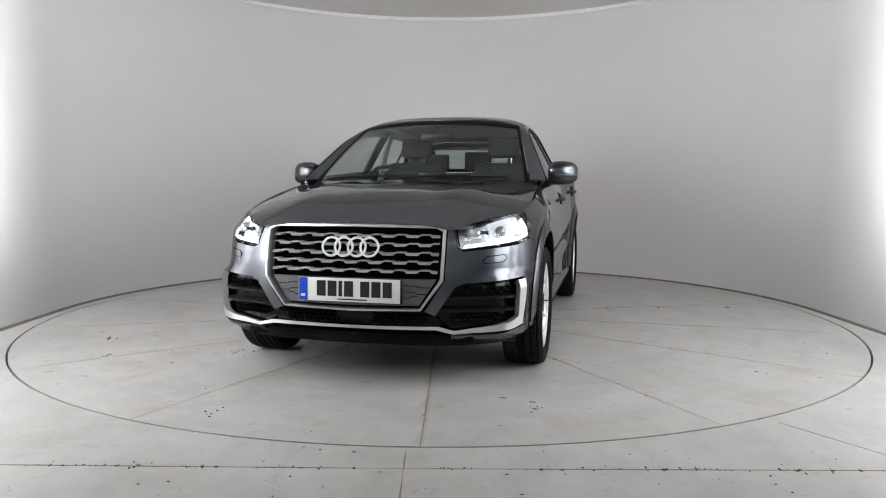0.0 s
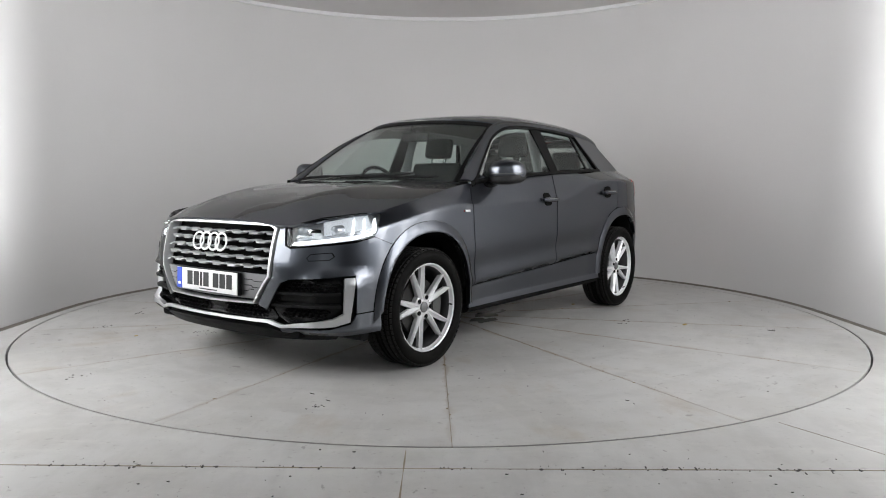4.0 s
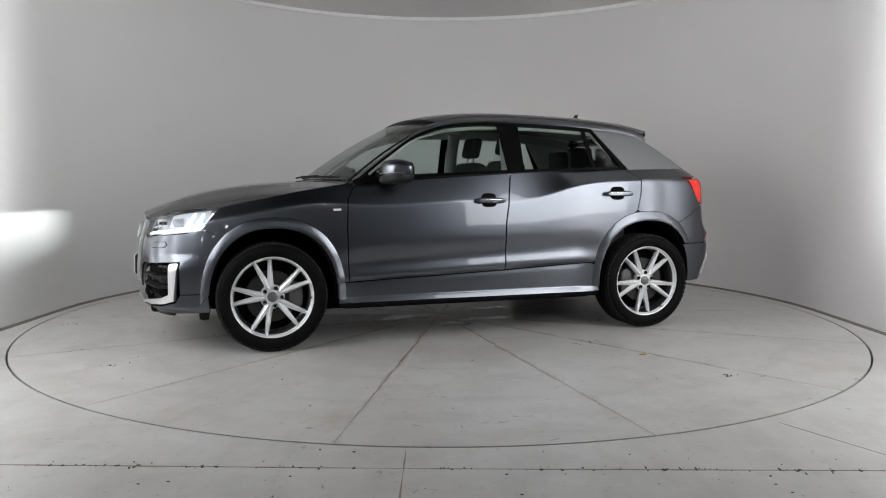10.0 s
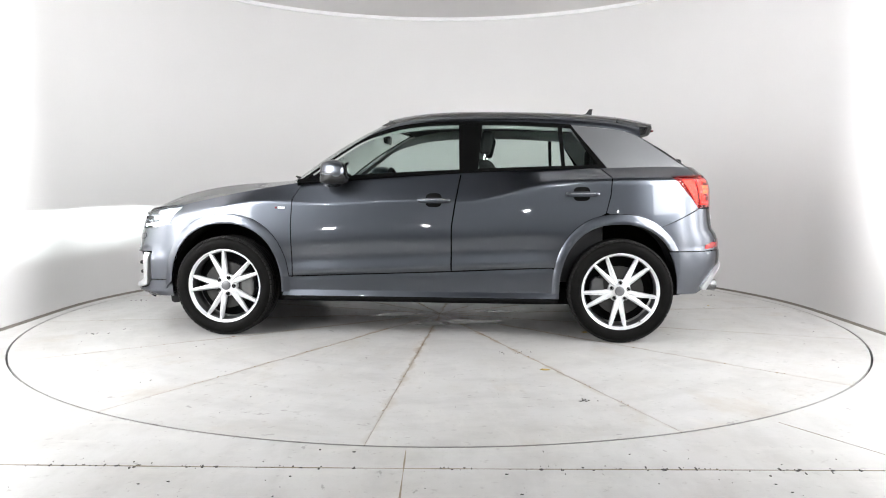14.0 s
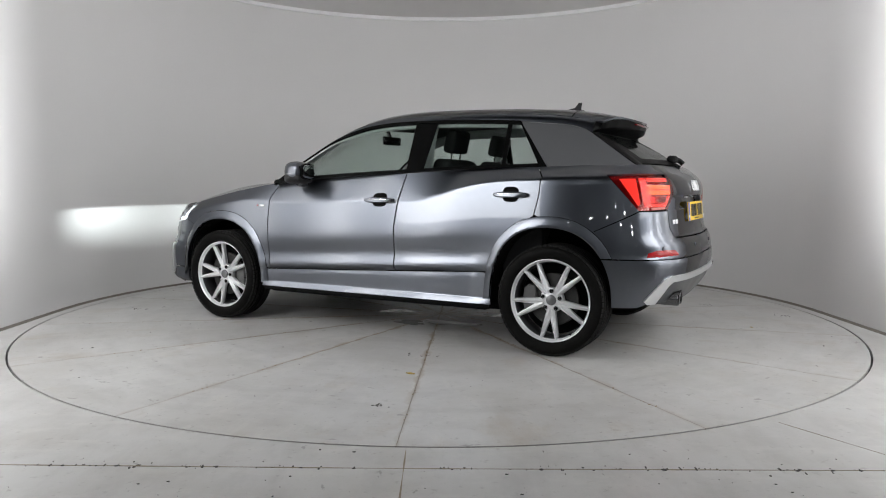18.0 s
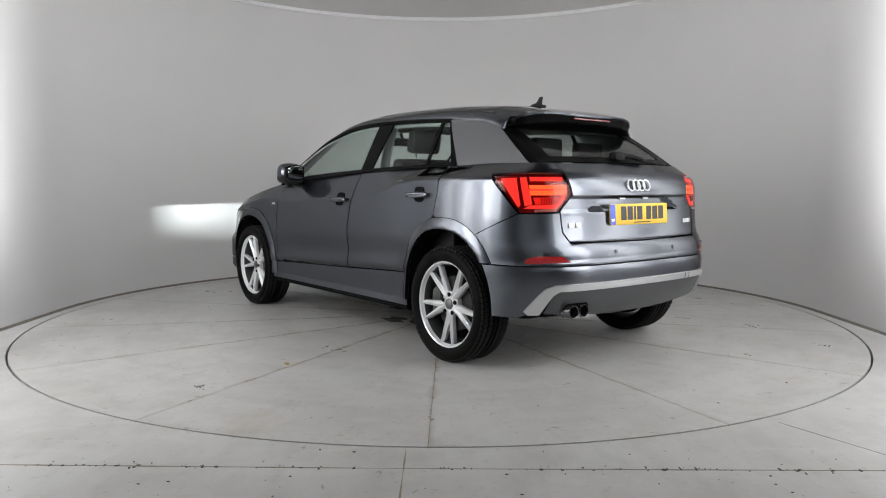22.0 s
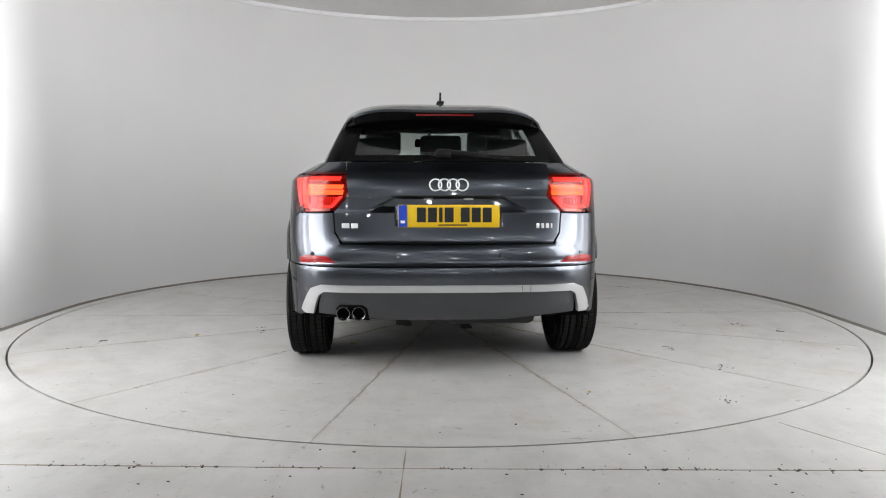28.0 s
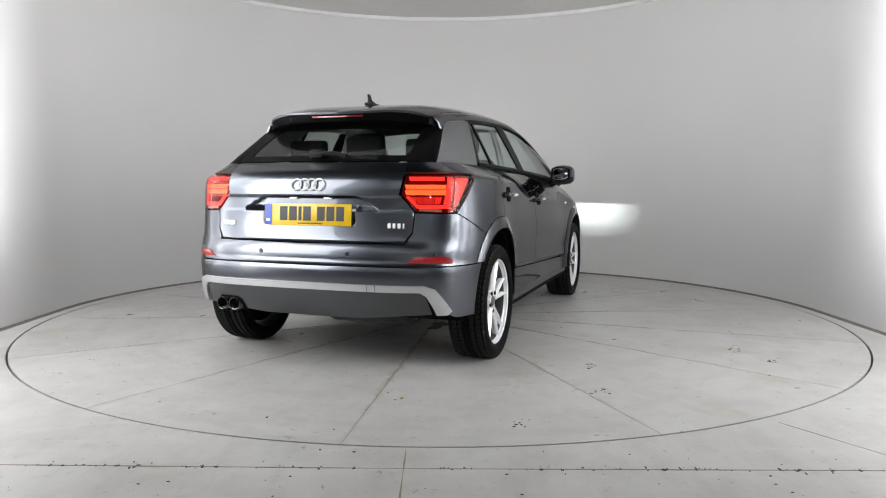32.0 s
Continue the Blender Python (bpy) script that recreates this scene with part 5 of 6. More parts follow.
for y in (0.545, 0.465):
    bm = bmesh.new()
    lathe(bm, [(0.030, 0.0), (0.031, 0.10), (0.034, 0.102), (0.0365, 0.098), (0.0365, 0.0)], 28, pose(-1.872, y, 0.345, 0, -90, 0))
    part("tailpipe", bm, surface("smoked_chrome", (0.16, 0.16, 0.165), 0.25, 0.9, 0, 0.1, 30, 200, 0.0), CAR, "round dark chrome tailpipe")
    bm = bmesh.new()
    lathe(bm, [(0, 0.05), (0.031, 0.05), (0.031, 0.0)], 20, pose(-1.872, y, 0.345, 0, -90, 0))
    part("tailpipe_core", bm, SHELL, CAR)

# no real hollow: a black sheet on the bumper gives the recess its shade
part("tailpipe_recess_shade", skin(uv([R(0.42, 0.300), R(0.424, 0.368), R(0.446, 0.387), R(0.568, 0.387), R(0.590, 0.368), R(0.592, 0.330), R(0.57, 0.306)]), body, 0.02, 0.02, 0.004, 0.002, False, 0.0), SHELL, CAR, "black sheet for the shaded recess round the tailpipes")

# --- headlamps ----------------------------------------------------------------
HL = HL_TOP + HL_LOW
for flip in (False, True):
    s = -1 if flip else 1
    lens = part("headlamp", skin(uv(HL), body, 0.03, 0.02, 0.004, 0.001, flip, 0.004), CLEAR, CAR, "lit headlamp with a clear lens")

    def guide(name, tokens, mat, off, label="", thick=0.008, shrink=0.0):
        return part(name, skin(uv(tokens), body, 0.02, 0.01, thick, off, flip, shrink), mat, lens, label)
    guide("lamp_shell", HL_TOP[:4] + [X(1.57, 0.874), X(1.59, 0.80), X(1.66, 0.735)] + HL_LOW[2:], LAMP_SHELL, -0.060, "grey reflector shell", 0.01)
    guide("light_guide", [F(0.56, 0.704), F(0.68, 0.716), X(1.80, 0.732), X(1.705, 0.750), X(1.690, 0.766), X(1.80, 0.750), F(0.68, 0.731), F(0.57, 0.718)], DAYGLOW, -0.014, "glowing daylight strip")
    for u0, u1 in ((1.795, 1.812), (1.735, 1.752), (1.672, 1.690)):
        guide("light_guide", [X(u1, 0.760), X(u0, 0.763), X(u0 - 0.03, 0.838), X(u1 - 0.035, 0.832)], BARGLOW, -0.026, "glowing daylight bar", 0.02)
    guide("lamp_field", [F(0.715, 0.752), F(0.75, 0.757), X(1.68, 0.785), X(1.665, 0.856), X(1.80, 0.852), F(0.71, 0.828)], LAMPSOFT, -0.050, "softly lit lamp field", 0.01)
    guide("lamp_edge", [F(0.525, 0.800), F(0.62, 0.822), F(0.71, 0.843), X(1.76, 0.860), X(1.69, 0.864), X(1.69, 0.860), X(1.76, 0.855), F(0.71, 0.837), F(0.62, 0.815), F(0.532, 0.793), F(0.544, 0.715), F(0.54, 0.705)], GLOSSBLACK, -0.006, "black lamp edge", 0.02)
    guide("lamp_divider", [F(0.58, 0.742), F(0.66, 0.752), F(0.66, 0.760), F(0.585, 0.75)], CHROME, -0.020, "bright divider", 0.03)
    for yy in (0.575, 0.735):
        q = body(sf(yy), 0.778)
        bm = bmesh.new()
        lathe(bm, [(0.0, 0.012), (0.012, 0.010), (0.022, 0.004), (0.026, -0.004), (0.028, -0.05), (0, -0.05)], 24, pose(q.x - 0.040, s * q.y, 0.776, 0, 90, 0))
        part("projector", bm, surface("lamp_glass", (0.55, 0.57, 0.6), 0.05, 0.3, 0.8, 0.05, 9, 90, 0.0), lens, "round projector lens")
    # the dipped beam: a small bright source under a straight-edged shield
    c = body(sf(0.655), 0.770)
    bm = bmesh.new()
    box(bm, (c.x - 0.046, s * c.y, 0.7788), (0.003, 0.022, 0.0008))
    o = part("beam_source", bm, SHELL, lens, "bright dipped-beam source", False)
    o.data.materials.append(BEAM)
    for f in o.data.polygons:
        f.material_index = 1 if f.normal.x > 0.9 else 0
    bm = bmesh.new()
    box(bm, (c.x - 0.032, s * c.y, 0.781), (0.040, 0.044, 0.003))
    box(bm, (c.x - 0.051, s * c.y, 0.774), (0.003, 0.044, 0.017))
    box(bm, (c.x - 0.0455, s * c.y, 0.7764), (0.008, 0.044, 0.0034))
    for side_y in (-0.0225, 0.0225):
        box(bm, (c.x - 0.031, s * c.y + side_y, 0.774), (0.042, 0.003, 0.017))
    part("beam_shield", bm, SHELL, lens, "black beam shield")
both("washer_flap_joint", [F(0.665, 0.666), F(0.748, 0.672), F(0.757, 0.650), F(0.738, 0.632), F(0.654, 0.628), F(0.643, 0.645)], SHELL, "thin dark joint round the flap", off=0.0012, thick=0.004, dv=0.01)
both("washer_flap", [F(0.665, 0.662), F(0.745, 0.668), F(0.752, 0.650), F(0.735, 0.636), F(0.655, 0.632), F(0.648, 0.645)], PAINT, "headlamp washer flap", off=0.0025, thick=0.004, dv=0.01)

# --- tail lamps -----------------------------------------------------------------
TL = [R(0.555, 1.060), R(0.532, 0.955), R(0.618, 0.870), R(0.74, 0.864), X(-1.80, 0.864), X(-1.63, 1.058), R(0.74, 1.064)]
REDFIELD = glow("dim_red_field", (1.0, 0.035, 0.022), 0.75)
REDCLEAR = pane("red_clear_lens", (0.97, 0.72, 0.70), 1.45)
for flip in (False, True):
    lens = part("tail_lamp", skin(uv(TL), body, 0.03, 0.02, 0.004, 0.003, flip, 0.003), REDCLEAR, CAR, "lit red tail lamp")

    def field(name, tokens, mat, off, label="", thick=0.006):
        return part(name, skin(uv(tokens), body, 0.02, 0.015, thick, off, flip, 0.0), mat, lens, label)
    field("lamp_shell", TL, REDLENS, -0.030, "dark red lamp shell", 0.008)
    field("red_field", [X(-1.690, 1.044), X(-1.780, 1.046), X(-1.806, 0.905), X(-1.795, 0.893)], TAILSOFT, -0.010, "evenly glowing red field")
    field("red_field", [R(0.592, 0.944), X(-1.865, 0.944), X(-1.875, 0.908), R(0.63, 0.908), R(0.600, 0.932)], REDFIELD, -0.014, "dim ribbed red field")
    for k in range(12):
        yk = 0.715 - 0.0095 * k
        field("rib", [R(yk, 0.943), R(yk - 0.0016, 0.943), R(yk - 0.0016, 0.910), R(yk, 0.910)], REDLENS, -0.009, "dark red rib")
    field("light_guide", [X(-1.798, 1.048), X(-1.832, 1.048), X(-1.862, 0.908), X(-1.828, 0.900)], TAILSOFT, -0.006, "bright red light guide")
    for za, zb, yi, mt in ((1.050, 1.030, 0.575, TAILSOFT), (1.008, 0.988, 0.556, TAILGLOW), (0.980, 0.956, 0.556, TAILGLOW), (0.987, 0.981, 0.560, TAILSOFT)):
        field("light_guide", [R(yi, za), X(-1.845, za), X(-1.850, zb), R(yi + 0.006, zb)], mt, -0.007, "bright red light guide")
    field("light_guide", [R(0.560, 0.946), R(0.622, 0.886), X(-1.82, 0.886), X(-1.85, 0.904), R(0.628, 0.904), R(0.582, 0.950)], TAILSOFT, -0.008, "red lower light guide")
    field("reversing_lens", [R(0.635, 0.887), R(0.745, 0.882), R(0.745, 0.868), R(0.632, 0.873)], surface("pale_lens", (0.5, 0.42, 0.4), 0.2, 0, 0.5, 0.05, 20, 90, 0.0), -0.004, "pale reversing light strip")
bm = bmesh.new()
box(bm, (-1.606, 0, 1.394), (0.018, 0.32, 0.011), 0.003)
part("high_brake_lamp", bm, REDLENS, CAR, "unlit red high brake lamp")

# --- plates and badges ------------------------------------------------------------
def plate(name, m, ground_mat, label):
    bm = bmesh.new()
    box(bm, (0, 0, 0), (0.524, 0.116, 0.006), 0.002)
    p = part(name, bm, ground_mat, CAR, label)
    p.matrix_local = m
    bm = bmesh.new()
    box(bm, (-0.237, 0, 0.0035), (0.044, 0.112, 0.002))
    part("blue_band", bm, BLUEBAND, p, "blue band at the plate's end")
    x = -0.165
    for k in range(7):
        bm = bmesh.new()
        w = 0.018 if k == 2 else 0.046
        box(bm, (x + w / 2, 0.006, 0.0035), (w, 0.076, 0.002))
        part("dark_bar", bm, INK, p)
        x += w + 0.011 + (0.026 if k == 3 else 0)
    bm = bmesh.new()
    box(bm, (0.02, -0.046, 0.0035), (0.15, 0.006, 0.0016))
    part("dark_bar", bm, INK, p)
    bm = bmesh.new()
    box(bm, (-0.237, -0.030, 0.0048), (0.022, 0.014, 0.001))
    part("pale_bar", bm, WHITEPLATE, p)
    return p


def facing(x, y, z, fwd, lean=0.0):
    """A pose whose local x runs to the viewer's right, y up, z out of the front (fwd = 1) or the tail (-1)."""
    return Matrix.Translation((x, y, z)) @ pose(0, 0, 0, 90, 0, 90 * fwd) @ pose(0, 0, 0, -lean, 0, 0)


bm = bmesh.new()
box(bm, (2.094, 0, 0.494), (0.024, 0.53, 0.122), 0.008)
part("plate_holder", bm, BLACK, CAR, "black plate holder")
plate("front_plate", facing(2.110, 0, 0.496, 1, 2), WHITEPLATE, "white front number plate with dark bars")
plate("rear_plate", facing(-1.962, 0, 0.848, -1, 4), YELLOWPLATE, "yellow rear number plate with dark bars")


def rings(name, m, r, step, w):
    for k in range(4):
        bm = bmesh.new()
        cx = (k - 1.5) * step
        n = 40
        sweep(bm, [(cx + r * math.cos(2 * math.pi * i / n), r * math.sin(2 * math.pi * i / n), 0.002 * (k % 2)) for i in range(n)], w, 0.004, 8, True)
        o = part("emblem_ring", bm, BADGE, CAR, "chrome emblem ring")
        o.matrix_local = m


rings("emblem", facing(2.082, 0, 0.706, 1, 12), 0.0455, 0.066, 0.0062)
rings("emblem", facing(-1.954, 0, 1.008, -1, 15), 0.0305, 0.0455, 0.0042)
for y0, ws in ((-0.562, (0.045, 0.040)), (0.462, (0.022, 0.020, 0.022, 0.014))):
    x = y0
    for w in ws:
        bm = bmesh.new()
        u = sr(-(x + w / 2))
        c = tail(u, 0.797, 0.003)
        box(bm, (0, 0, 0), (w - 0.005, 0.026, 0.005), 0.002)
        o = part("badge_bar", bm, BADGE, CAR, "chrome badge bar")
        o.matrix_local = facing(c.x, c.y, c.z, -1, 4) @ pose(0, 0, 0, 0, math.degrees(math.atan(0.35 * c.y)) * -0.6, 0)
        x += w + 0.006
for sg in (1, -1):
    c = body(sx(0.905), 0.855)
    for dx, w, mt, lb in ((0.036, 0.014, REDLENS, "red badge mark"), (0.0, 0.048, BADGE, "chrome side badge bar")):
        bm = bmesh.new()
        box(bm, (c.x + dx, sg * (c.y + 0.002), c.z), (w, 0.005, 0.013), 0.0015)
        part("badge_bar", bm, mt, CAR, lb)

# --- door mirrors, handles ---------------------------------------------------------
def blob(sections, n=20, m=Matrix(), square=0.7):
    """A rounded body through sections (y, centre x, centre z, half length, half height)."""
    bm = bmesh.new()
    rows = []
    for y, cx, cz, hx, hz in sections:
        row = []
        for i in range(n):
            a = 2 * math.pi * i / n
            c, s = math.cos(a), math.sin(a)
            row.append(bm.verts.new(m @ Vector((cx + hx * math.copysign(abs(c) ** square, c), y, cz + hz * math.copysign(abs(s) ** square, s)))))
        rows.append(row)
    for A, B in zip(rows, rows[1:]):
        for i in range(n):
            bm.faces.new((A[i], A[(i + 1) % n], B[(i + 1) % n], B[i]))
    bm.faces.new(rows[0][::-1])
    bm.faces.new(rows[-1])
    bmesh.ops.recalc_face_normals(bm, faces=bm.faces[:])
    return bm


for sg in (1, -1):
    S = Matrix.Diagonal((1, sg, 1, 1)) @ Matrix.Translation((0, -0.045, -0.018))
    housing = part("door_mirror", blob([(0.860, 0.545, 1.100, 0.056, 0.048), (0.870, 0.548, 1.104, 0.077, 0.063), (0.90, 0.550, 1.108, 0.088, 0.073), (0.96, 0.544, 1.110, 0.086, 0.074), (1.01, 0.528, 1.110, 0.071, 0.066), (1.034, 0.513, 1.109, 0.054, 0.052), (1.046, 0.503, 1.108, 0.030, 0.030)], 32, S, 0.82), PAINT, CAR, "painted door mirror on a black foot")
    part("mirror_foot", blob([(0.775, 0.590, 1.015, 0.062, 0.030), (0.82, 0.580, 1.022, 0.058, 0.030), (0.86, 0.565, 1.040, 0.058, 0.032), (0.90, 0.553, 1.050, 0.070, 0.020), (0.95, 0.548, 1.052, 0.072, 0.018), (1.0, 0.535, 1.060, 0.055, 0.014), (1.02, 0.522, 1.070, 0.030, 0.008)], 20, S @ Matrix.Translation((0, 0.015, 0.010))), GLOSSBLACK, housing, "black mirror foot")
    part("lower_cover", blob([(0.868, 0.548, 1.062, 0.078, 0.026), (0.90, 0.550, 1.060, 0.0905, 0.032), (0.96, 0.544, 1.061, 0.0885, 0.033), (1.01, 0.528, 1.066, 0.0735, 0.030), (1.034, 0.513, 1.074, 0.0565, 0.022), (1.044, 0.503, 1.082, 0.034, 0.014)], 28, S, 0.6), TRIM, housing, "dark lower mirror cover")
    part("indicator", blob([(0.90, 0.634, 1.094, 0.006, 0.0035), (0.96, 0.626, 1.095, 0.007, 0.0035), (1.01, 0.594, 1.096, 0.009, 0.0035), (1.034, 0.563, 1.097, 0.010, 0.0035), (1.047, 0.525, 1.098, 0.012, 0.004)], 12, S), BLADE, housing, "pale indicator strip")
    part("mirror_rim", blob([(0.872, 0.470, 1.110, 0.010, 0.046), (0.92, 0.466, 1.112, 0.010, 0.058), (0.99, 0.466, 1.112, 0.010, 0.052), (1.02, 0.47, 1.112, 0.010, 0.036)], 20, S @ Matrix.Translation((-0.011, 0, 0))), GLOSSBLACK, housing, "black mirror rim")
    part("mirror_glass", blob([(0.884, 0.4555, 1.110, 0.003, 0.036), (0.92, 0.4545, 1.112, 0.003, 0.048), (0.98, 0.4545, 1.112, 0.003, 0.042), (1.005, 0.456, 1.112, 0.003, 0.028)], 20, S @ Matrix.Translation((-0.011, 0, 0))), MIRROR, housing, "mirror glass")
    S = Matrix.Diagonal((1, sg, 1, 1))
    for hx, hz in ((-0.10, 0.908), (-1.045, 0.952)):
        c = body(sx(hx), hz)
        # the hollow's shade is a flat black oval laid on the door skin
        oval = [(sx(hx + 0.052 * math.copysign(abs(math.cos(k * math.pi / 16)) ** 0.6, math.cos(k * math.pi / 16))), hz + 0.045 * math.copysign(abs(math.sin(k * math.pi / 16)) ** 0.6, math.sin(k * math.pi / 16))) for k in range(32)]
        bowl = part("door_handle", skin(oval, body, 0.02, 0.015, 0.006, 0.004, sg < 0, 0.0), SHELL, CAR, "door handle over a black oval for the shaded bowl")
        part("handle_bar", blob([(c.y + 0.012, hx - 0.005, hz - 0.002, 0.100, 0.012), (c.y + 0.020, hx - 0.005, hz - 0.002, 0.108, 0.0185), (c.y + 0.034, hx - 0.005, hz - 0.002, 0.106, 0.0175), (c.y + 0.040, hx - 0.005, hz - 0.002, 0.096, 0.012)], 24, S), PAINT, bowl, "painted pull bar")
        bm = bmesh.new()
        box(bm, (hx - 0.005, sg * (c.y + 0.0405), hz + 0.004), (0.15, 0.003, 0.003), 0.001)
        part("handle_strip", bm, CHROME, bowl, "thin chrome strip")
        bm = bmesh.new()
        box(bm, (hx + 0.088, sg * (c.y + 0.006), hz - 0.002), (0.03, 0.02, 0.022), 0.005)
        box(bm, (hx - 0.096, sg * (c.y + 0.006), hz - 0.002), (0.03, 0.02, 0.022), 0.005)
        part("handle_foot", bm, PAINT, bowl)

# --- wipers, aerial, sensors -----------------------------------------------------------
part("cowl", skin([(1.02 - 0.2 * (y / 0.72) ** 2, y) for y in np.linspace(-0.70, 0.70, 15)] + [(0.96 - 0.2 * (y / 0.72) ** 2, y) for y in np.linspace(0.70, -0.70, 15)], lambda x, y, off=0.0: hood(x, y, off - 0.006), 0.1, 0.05, 0.01, 0.0, False, 0.0), BLACK, CAR, "black cowl under the windscreen")
for y0, y1 in ((-0.60, 0.02), (-0.05, 0.60)):
    bm = bmesh.new()
    pts = [screen(y0 / 0.72 + (y1 - y0) / 0.72 * k / 8, 0.008 + 0.022 * math.sin(math.pi * 0.5 * k / 8), 0.008) for k in range(9)]
    sweep(bm, pts, 0.006, 0.007)
    wp = part("wiper", bm, BLACK, CAR, "black windscreen wiper")
    bm = bmesh.new()
    b0 = screen(y0 / 0.72, 0.0, 0.012)
    sweep(bm, [b0 + Vector((0.03, 0, 0.0)), pts[2] + Vector((0.01, 0, 0.006)), pts[5] + Vector((0.004, 0, 0.006))], 0.009, 0.006)
    part("wiper_arm", bm, BLACK, wp)
bm = bmesh.new()
prism(bm, [(-0.075, 0), (0.075, 0), (0.035, 0.020), (-0.010, 0.030), (-0.035, 0.062), (-0.058, 0.064), (-0.052, 0.02)], 0.012, Matrix.Translation((-1.14, 0.006, 1.504)) @ pose(0, 0, 0, 90, 0, 0), 0.003)
box(bm, (-1.14, 0, 1.507), (0.15, 0.045, 0.02), 0.009)
part("roof_aerial", bm, TRIM, CAR, "shark-fin roof aerial")
bm = bmesh.new()
sweep(bm, [backlight(0.0, 0.10, 0.026), backlight(0.16, 0.08, 0.030), backlight(0.30, 0.03, 0.024)], 0.020, 0.014)
box(bm, tuple(backlight(-0.03, 0.11, 0.02)), (0.06, 0.09, 0.05), 0.018)
rw = part("rear_wiper", bm, BLACK, CAR, "black rear wiper")
bm = bmesh.new()
sweep(bm, [backlight(0.18, 0.075, 0.018), backlight(0.38, 0.05, 0.015), backlight(0.58, 0.03, 0.013)], 0.006, 0.008)
part("wiper_blade", bm, BLACK, rw)
for y, z in ((0.70, 0.652), (0.26, 0.652), (-0.26, 0.652), (-0.70, 0.652)):
    c = body(sr(y), z, 0.002)
    bm = bmesh.new()
    lathe(bm, [(0, 0.002), (0.010, 0.002), (0.012, 0.0), (0.012, -0.01)], 16, Matrix.Translation(c) @ Vector((c.x * 0.8, c.y, 0)).to_track_quat("Z", "Y").to_matrix().to_4x4())
    part("parking_sensor", bm, PAINT, CAR)

# --- cabin -----------------------------------------------------------------------------------
def cushion(bm, c, size, m=None):
    box(bm, c, size, min(size) * 0.32, m, 3)


for y in (0.36, -0.36):
    bm = bmesh.new()
    cushion(bm, (-0.02, y, 0.60), (0.50, 0.48, 0.16))
    seat = part("front_seat", bm, FABRIC, CAR, "dark cloth front seat")
    bm = bmesh.new()
    cushion(bm, (0, 0, 0.31), (0.13, 0.47, 0.62), Matrix.Translation((-0.26, y, 0.58)) @ pose(0, 0, 0, 0, -16, 0))
    part("backrest", bm, FABRIC, seat)
    bm = bmesh.new()
    cushion(bm, (0, 0, 0.74), (0.080, 0.245, 0.160), Matrix.Translation((-0.26, y, 0.58)) @ pose(0, 0, 0, 0, -13, 0))
    part("headrest", bm, FABRIC, seat)
    for dy in (-0.065, 0.065):
        bm = bmesh.new()
        sweep(bm, [(-0.40, y + dy, 1.12), (-0.425, y + dy, 1.26)], 0.006)
        part("headrest_post", bm, CHROME, seat, "bright headrest post")
bm = bmesh.new()
cushion(bm, (-0.82, 0, 0.62), (0.48, 1.24, 0.17))
bench = part("rear_seat", bm, FABRIC, CAR, "dark cloth rear bench")
bm = bmesh.new()
cushion(bm, (0, 0, 0.26), (0.13, 1.22, 0.56), Matrix.Translation((-1.02, 0, 0.58)) @ pose(0, 0, 0, 0, -20, 0))
part("backrest", bm, FABRIC, bench)
for y, h in ((0.40, 0.15), (0.0, 0.17), (-0.40, 0.15)):
    bm = bmesh.new()
    cushion(bm, (-1.235, y, 1.135 + h / 2), (0.075, 0.25, h))
    part("headrest", bm, FABRIC, bench)
    for dy in (-0.06, 0.06):
        bm = bmesh.new()
        sweep(bm, [(-1.225, y + dy, 1.06), (-1.235, y + dy, 1.16)], 0.006)
        part("headrest_post", bm, CHROME, bench, "bright headrest post")
bm = bmesh.new()
prism(bm, [(0.36, 0.55), (0.40, 0.93), (0.47, 0.99), (0.60, 1.005), (0.86, 1.000), (0.95, 0.93), (0.95, 0.55)], 1.36, Matrix.Translation((0, 0.68, 0)) @ pose(0, 0, 0, 90, 0, 0), 0.02)
dash = part("dashboard", bm, TRIM, CAR, "dark padded dashboard")
bm = bmesh.new()
box(bm, (0.50, -0.37, 1.005), (0.16, 0.34, 0.07), 0.03)
part("instrument_hood", bm, TRIM, dash)
bm = bmesh.new()
box(bm, (0.46, 0.0, 1.045), (0.02, 0.20, 0.10), 0.008)
part("screen", bm, GLOSSBLACK, dash, "dark display screen")
bm = bmesh.new()
m = Matrix.Translation((0.30, -0.37, 0.965)) @ pose(0, 0, 0, 0, -68, 0)
n = 36
sweep(bm, [m @ Vector((0.182 * math.cos(2 * math.pi * i / n), 0.182 * math.sin(2 * math.pi * i / n), 0)) for i in range(n)], 0.014, 0.014, 8, True)
sweep(bm, [m @ Vector((0, -0.18, 0)), m @ Vector((0, 0.18, 0))], 0.018, 0.010)
sweep(bm, [m @ Vector((0, 0, 0)), m @ Vector((-0.18, 0, 0))], 0.018, 0.010)
box(bm, (0, 0, 0), (0.12, 0.14, 0.05), 0.02, m)
part("steering_wheel", bm, TRIM, CAR, "black steering wheel on the right")
bm = bmesh.new()
box(bm, (0.335, 0.0, 1.345), (0.03, 0.24, 0.065), 0.014)
sweep(bm, [(0.345, 0, 1.37), (0.37, 0, 1.42)], 0.014)
part("inner_mirror", bm, GLOSSBLACK, CAR, "inner rear-view mirror")
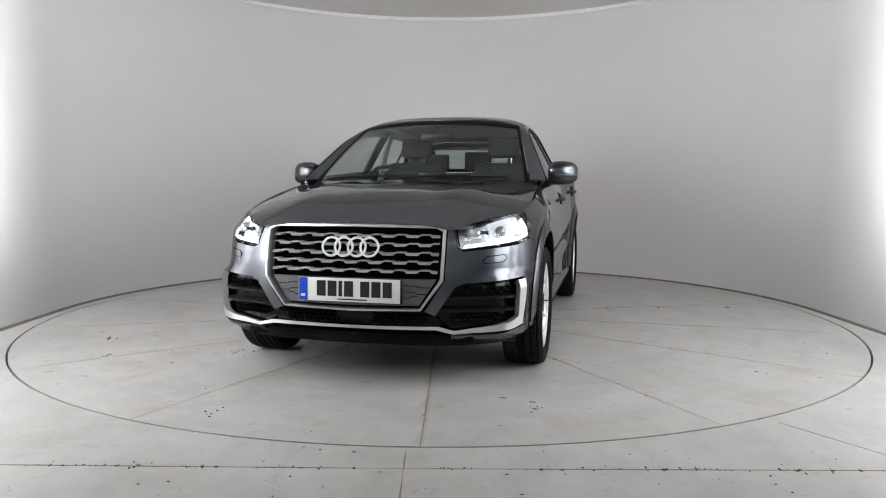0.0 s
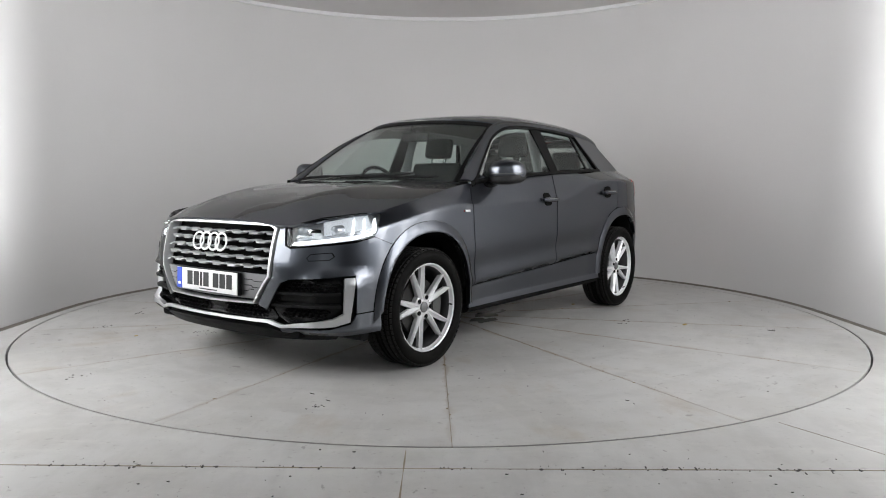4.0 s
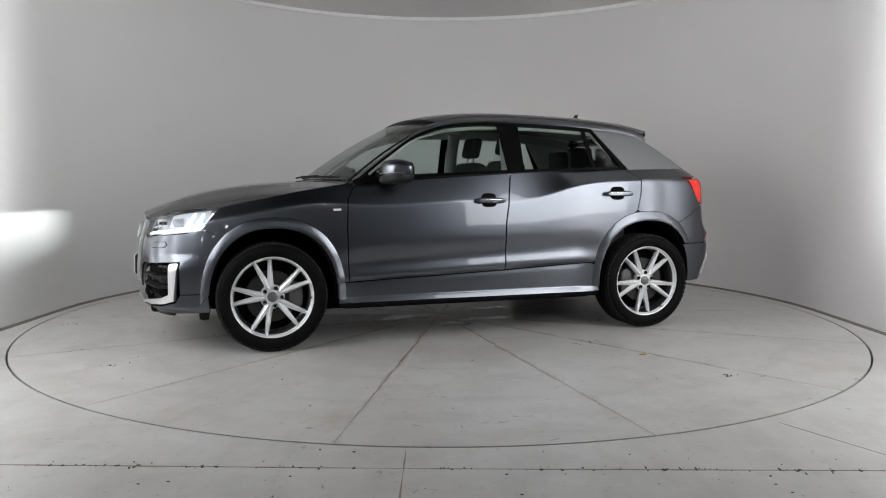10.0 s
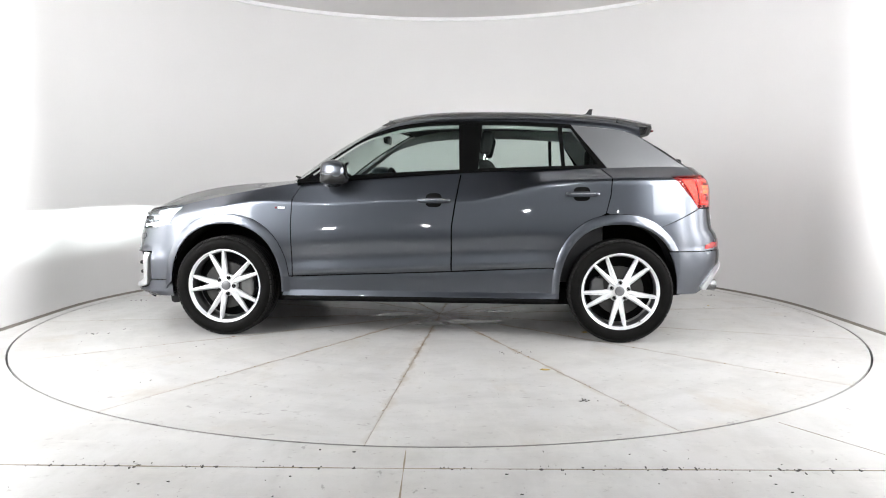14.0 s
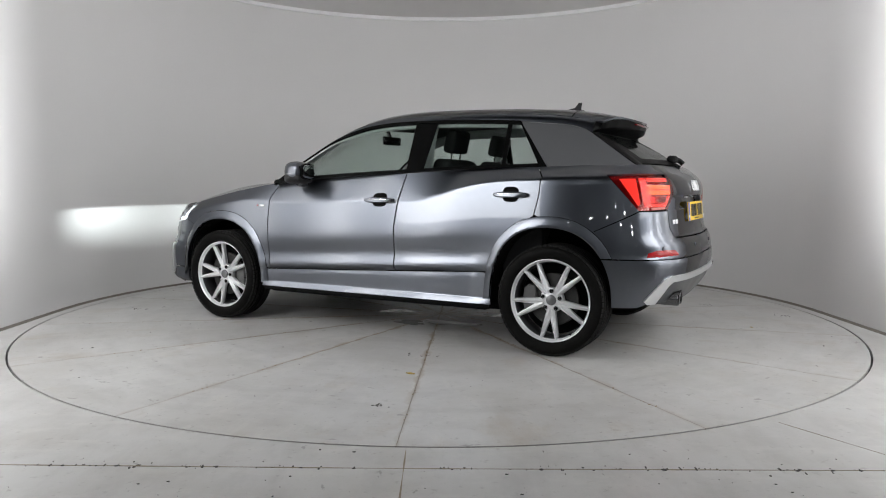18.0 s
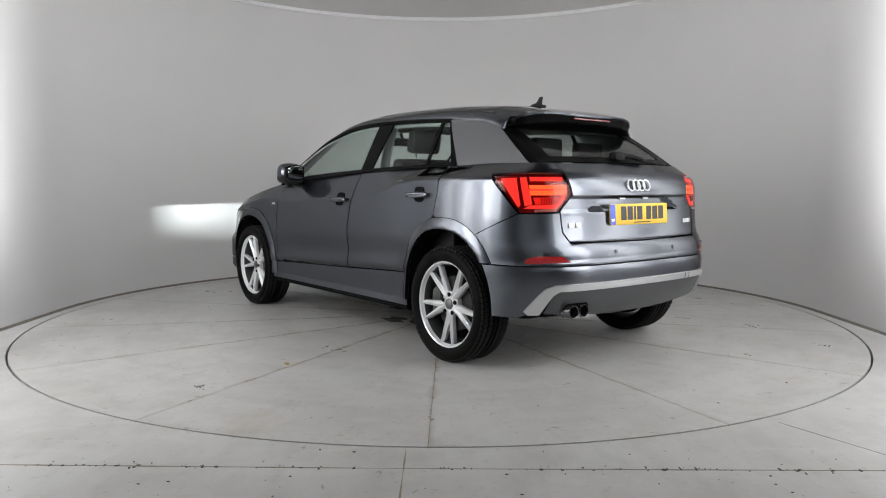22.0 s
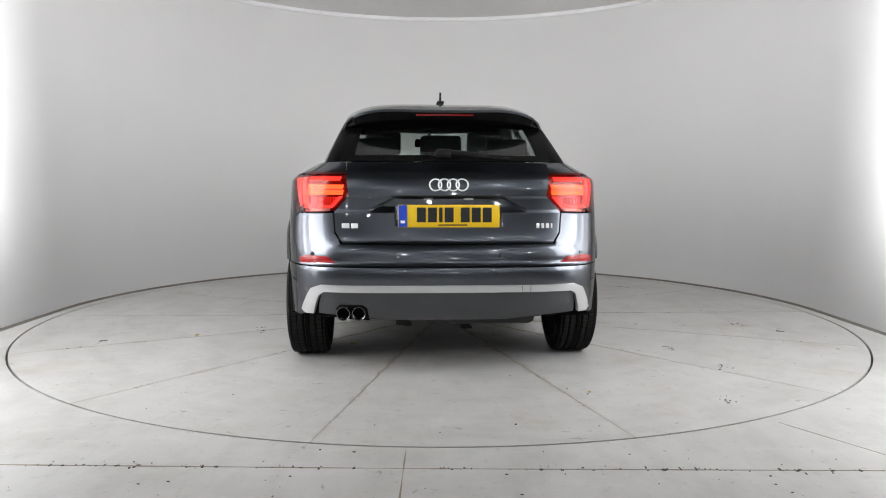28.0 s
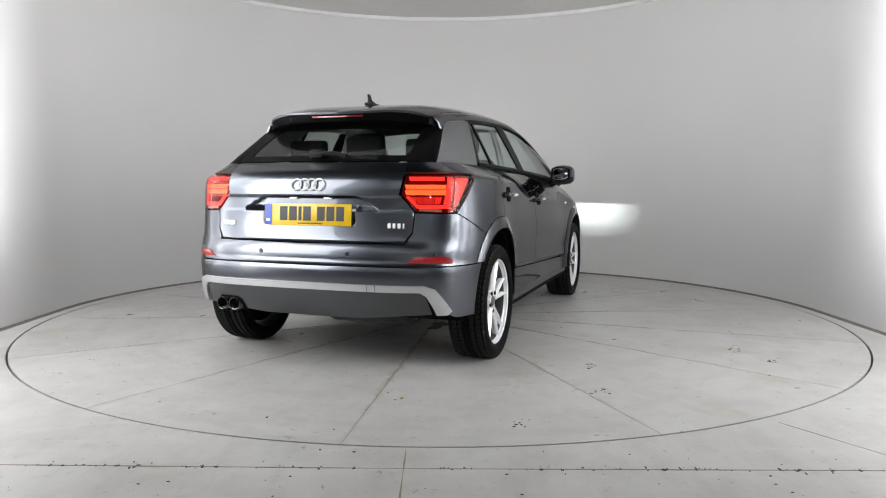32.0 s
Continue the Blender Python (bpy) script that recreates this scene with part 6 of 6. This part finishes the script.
# roof lining is a darker copy of LINER, with the cabin's shade in its colour
part("headlining", skin([(x, y * 0.94) for x, y in rf] + [(x, -y * 0.94) for x, y in rf[::-1][1:]], lambda x, y, off=0.0: roof(x, y, off - 0.035), 0.1, 0.1, 0.008, 0.0, False, 0.0), surface("shaded_headlining", (0.10, 0.102, 0.10), 0.9, 0, 0, 0.1, 8, 300, 0.2), CAR, "headlining in a shaded grey")
both("frame_lining", [(-x, -0.55) for x in run(0.70, -1.40, 30)] + [(-x, 0.9) for x in run(-1.40, 0.70, 30)], LINER, "light grey lining over the windows", mapper=lambda u, b, off=0.0: rail(u, b, off) + Vector((0, -0.020, -0.010)), raw=True, du=0.06, dv=0.4, shrink=0)
for sg in (1, -1):
    bm = bmesh.new()
    box(bm, (-0.2, sg * 0.70, 0.70), (2.0, 0.06, 0.66), 0.02)
    part("door_lining", bm, TRIM, CAR, "dark door lining")
    bm = bmesh.new()
    sweep(bm, [(-0.33, sg * 0.655, 1.0), (-0.33, sg * 0.60, 1.25), (-0.34, sg * 0.545, 1.42)], 0.055, 0.02)
    part("pillar_lining", bm, LINER, CAR)
bm = bmesh.new()
box(bm, (-1.45, 0, 0.98), (0.55, 1.15, 0.03), 0.012)
part("parcel_shelf", bm, TRIM, CAR, "dark parcel shelf")
both("rear_pillar_lining", [(0.99, wt(-0.99) - 0.02), (1.38, wt(-1.38) - 0.02), (1.66, 1.15), (1.20, 1.13)], LINER, "grey lining of the rear pillar", mapper=G, raw=True, off=-0.035, du=0.1, dv=0.1)
# --- small fittings
for dy in (0.0, 0.045):
    bm = bmesh.new()
    pts = [body(sr(-0.372 - dy), z, 0.0135) for z in (0.463, 0.478, 0.493)]
    sweep(bm, pts, 0.0012, 0.0012, 6, False, Vector((0, 1, 0)))
    part("tow_cover_joint", bm, SHELL, CAR, "thin joint of the tow eye cover")
bm = bmesh.new()
sweep(bm, [body(-sf(y), z, 0.001) for y, z in ((0.510, 0.520), (0.575, 0.524), (0.590, 0.512), (0.572, 0.485), (0.535, 0.482))], 0.0014, 0.0014, 6, True, Vector((1, 0, 0)))
part("tow_cover_joint", bm, SHELL, CAR, "thin joint of the tow eye cover")
for y in (0.105, -0.105):
    c = tail(sr(y), 0.934, 0.004)
    bm = bmesh.new()
    box(bm, (c.x - 0.004, c.y, 0.9345), (0.016, 0.050, 0.010), 0.003)
    part("plate_lamp", bm, LAMP_SHELL, CAR, "small clear number plate lamp")
for sg in (1, -1):
    bm = bmesh.new()
    prism(bm, [(1.655, 0.275), (1.725, 0.265), (1.720, 0.205), (1.700, 0.195), (1.668, 0.198)], 0.20, Matrix.Translation((0, sg * 0.66 + 0.10, 0)) @ pose(0, 0, 0, 90, 0, 0), 0.004)
    part("air_deflector", bm, BLACK, CAR, "black air deflector before the wheel")


def motions():
    """The table turns evenly, and the car with it."""
    rows_table, rows_car = [], []
    for t in range(0, 33):
        turn = pose(0, 0, 0, 0, 0, START + SPIN * t)
        rows_table.append((t, turn))
        rows_car.append((t, turn @ Matrix.Translation((CAR_X, CAR_Y, 0))))
    walk(TABLE, rows_table)
    walk(CAR, rows_car)


motions()
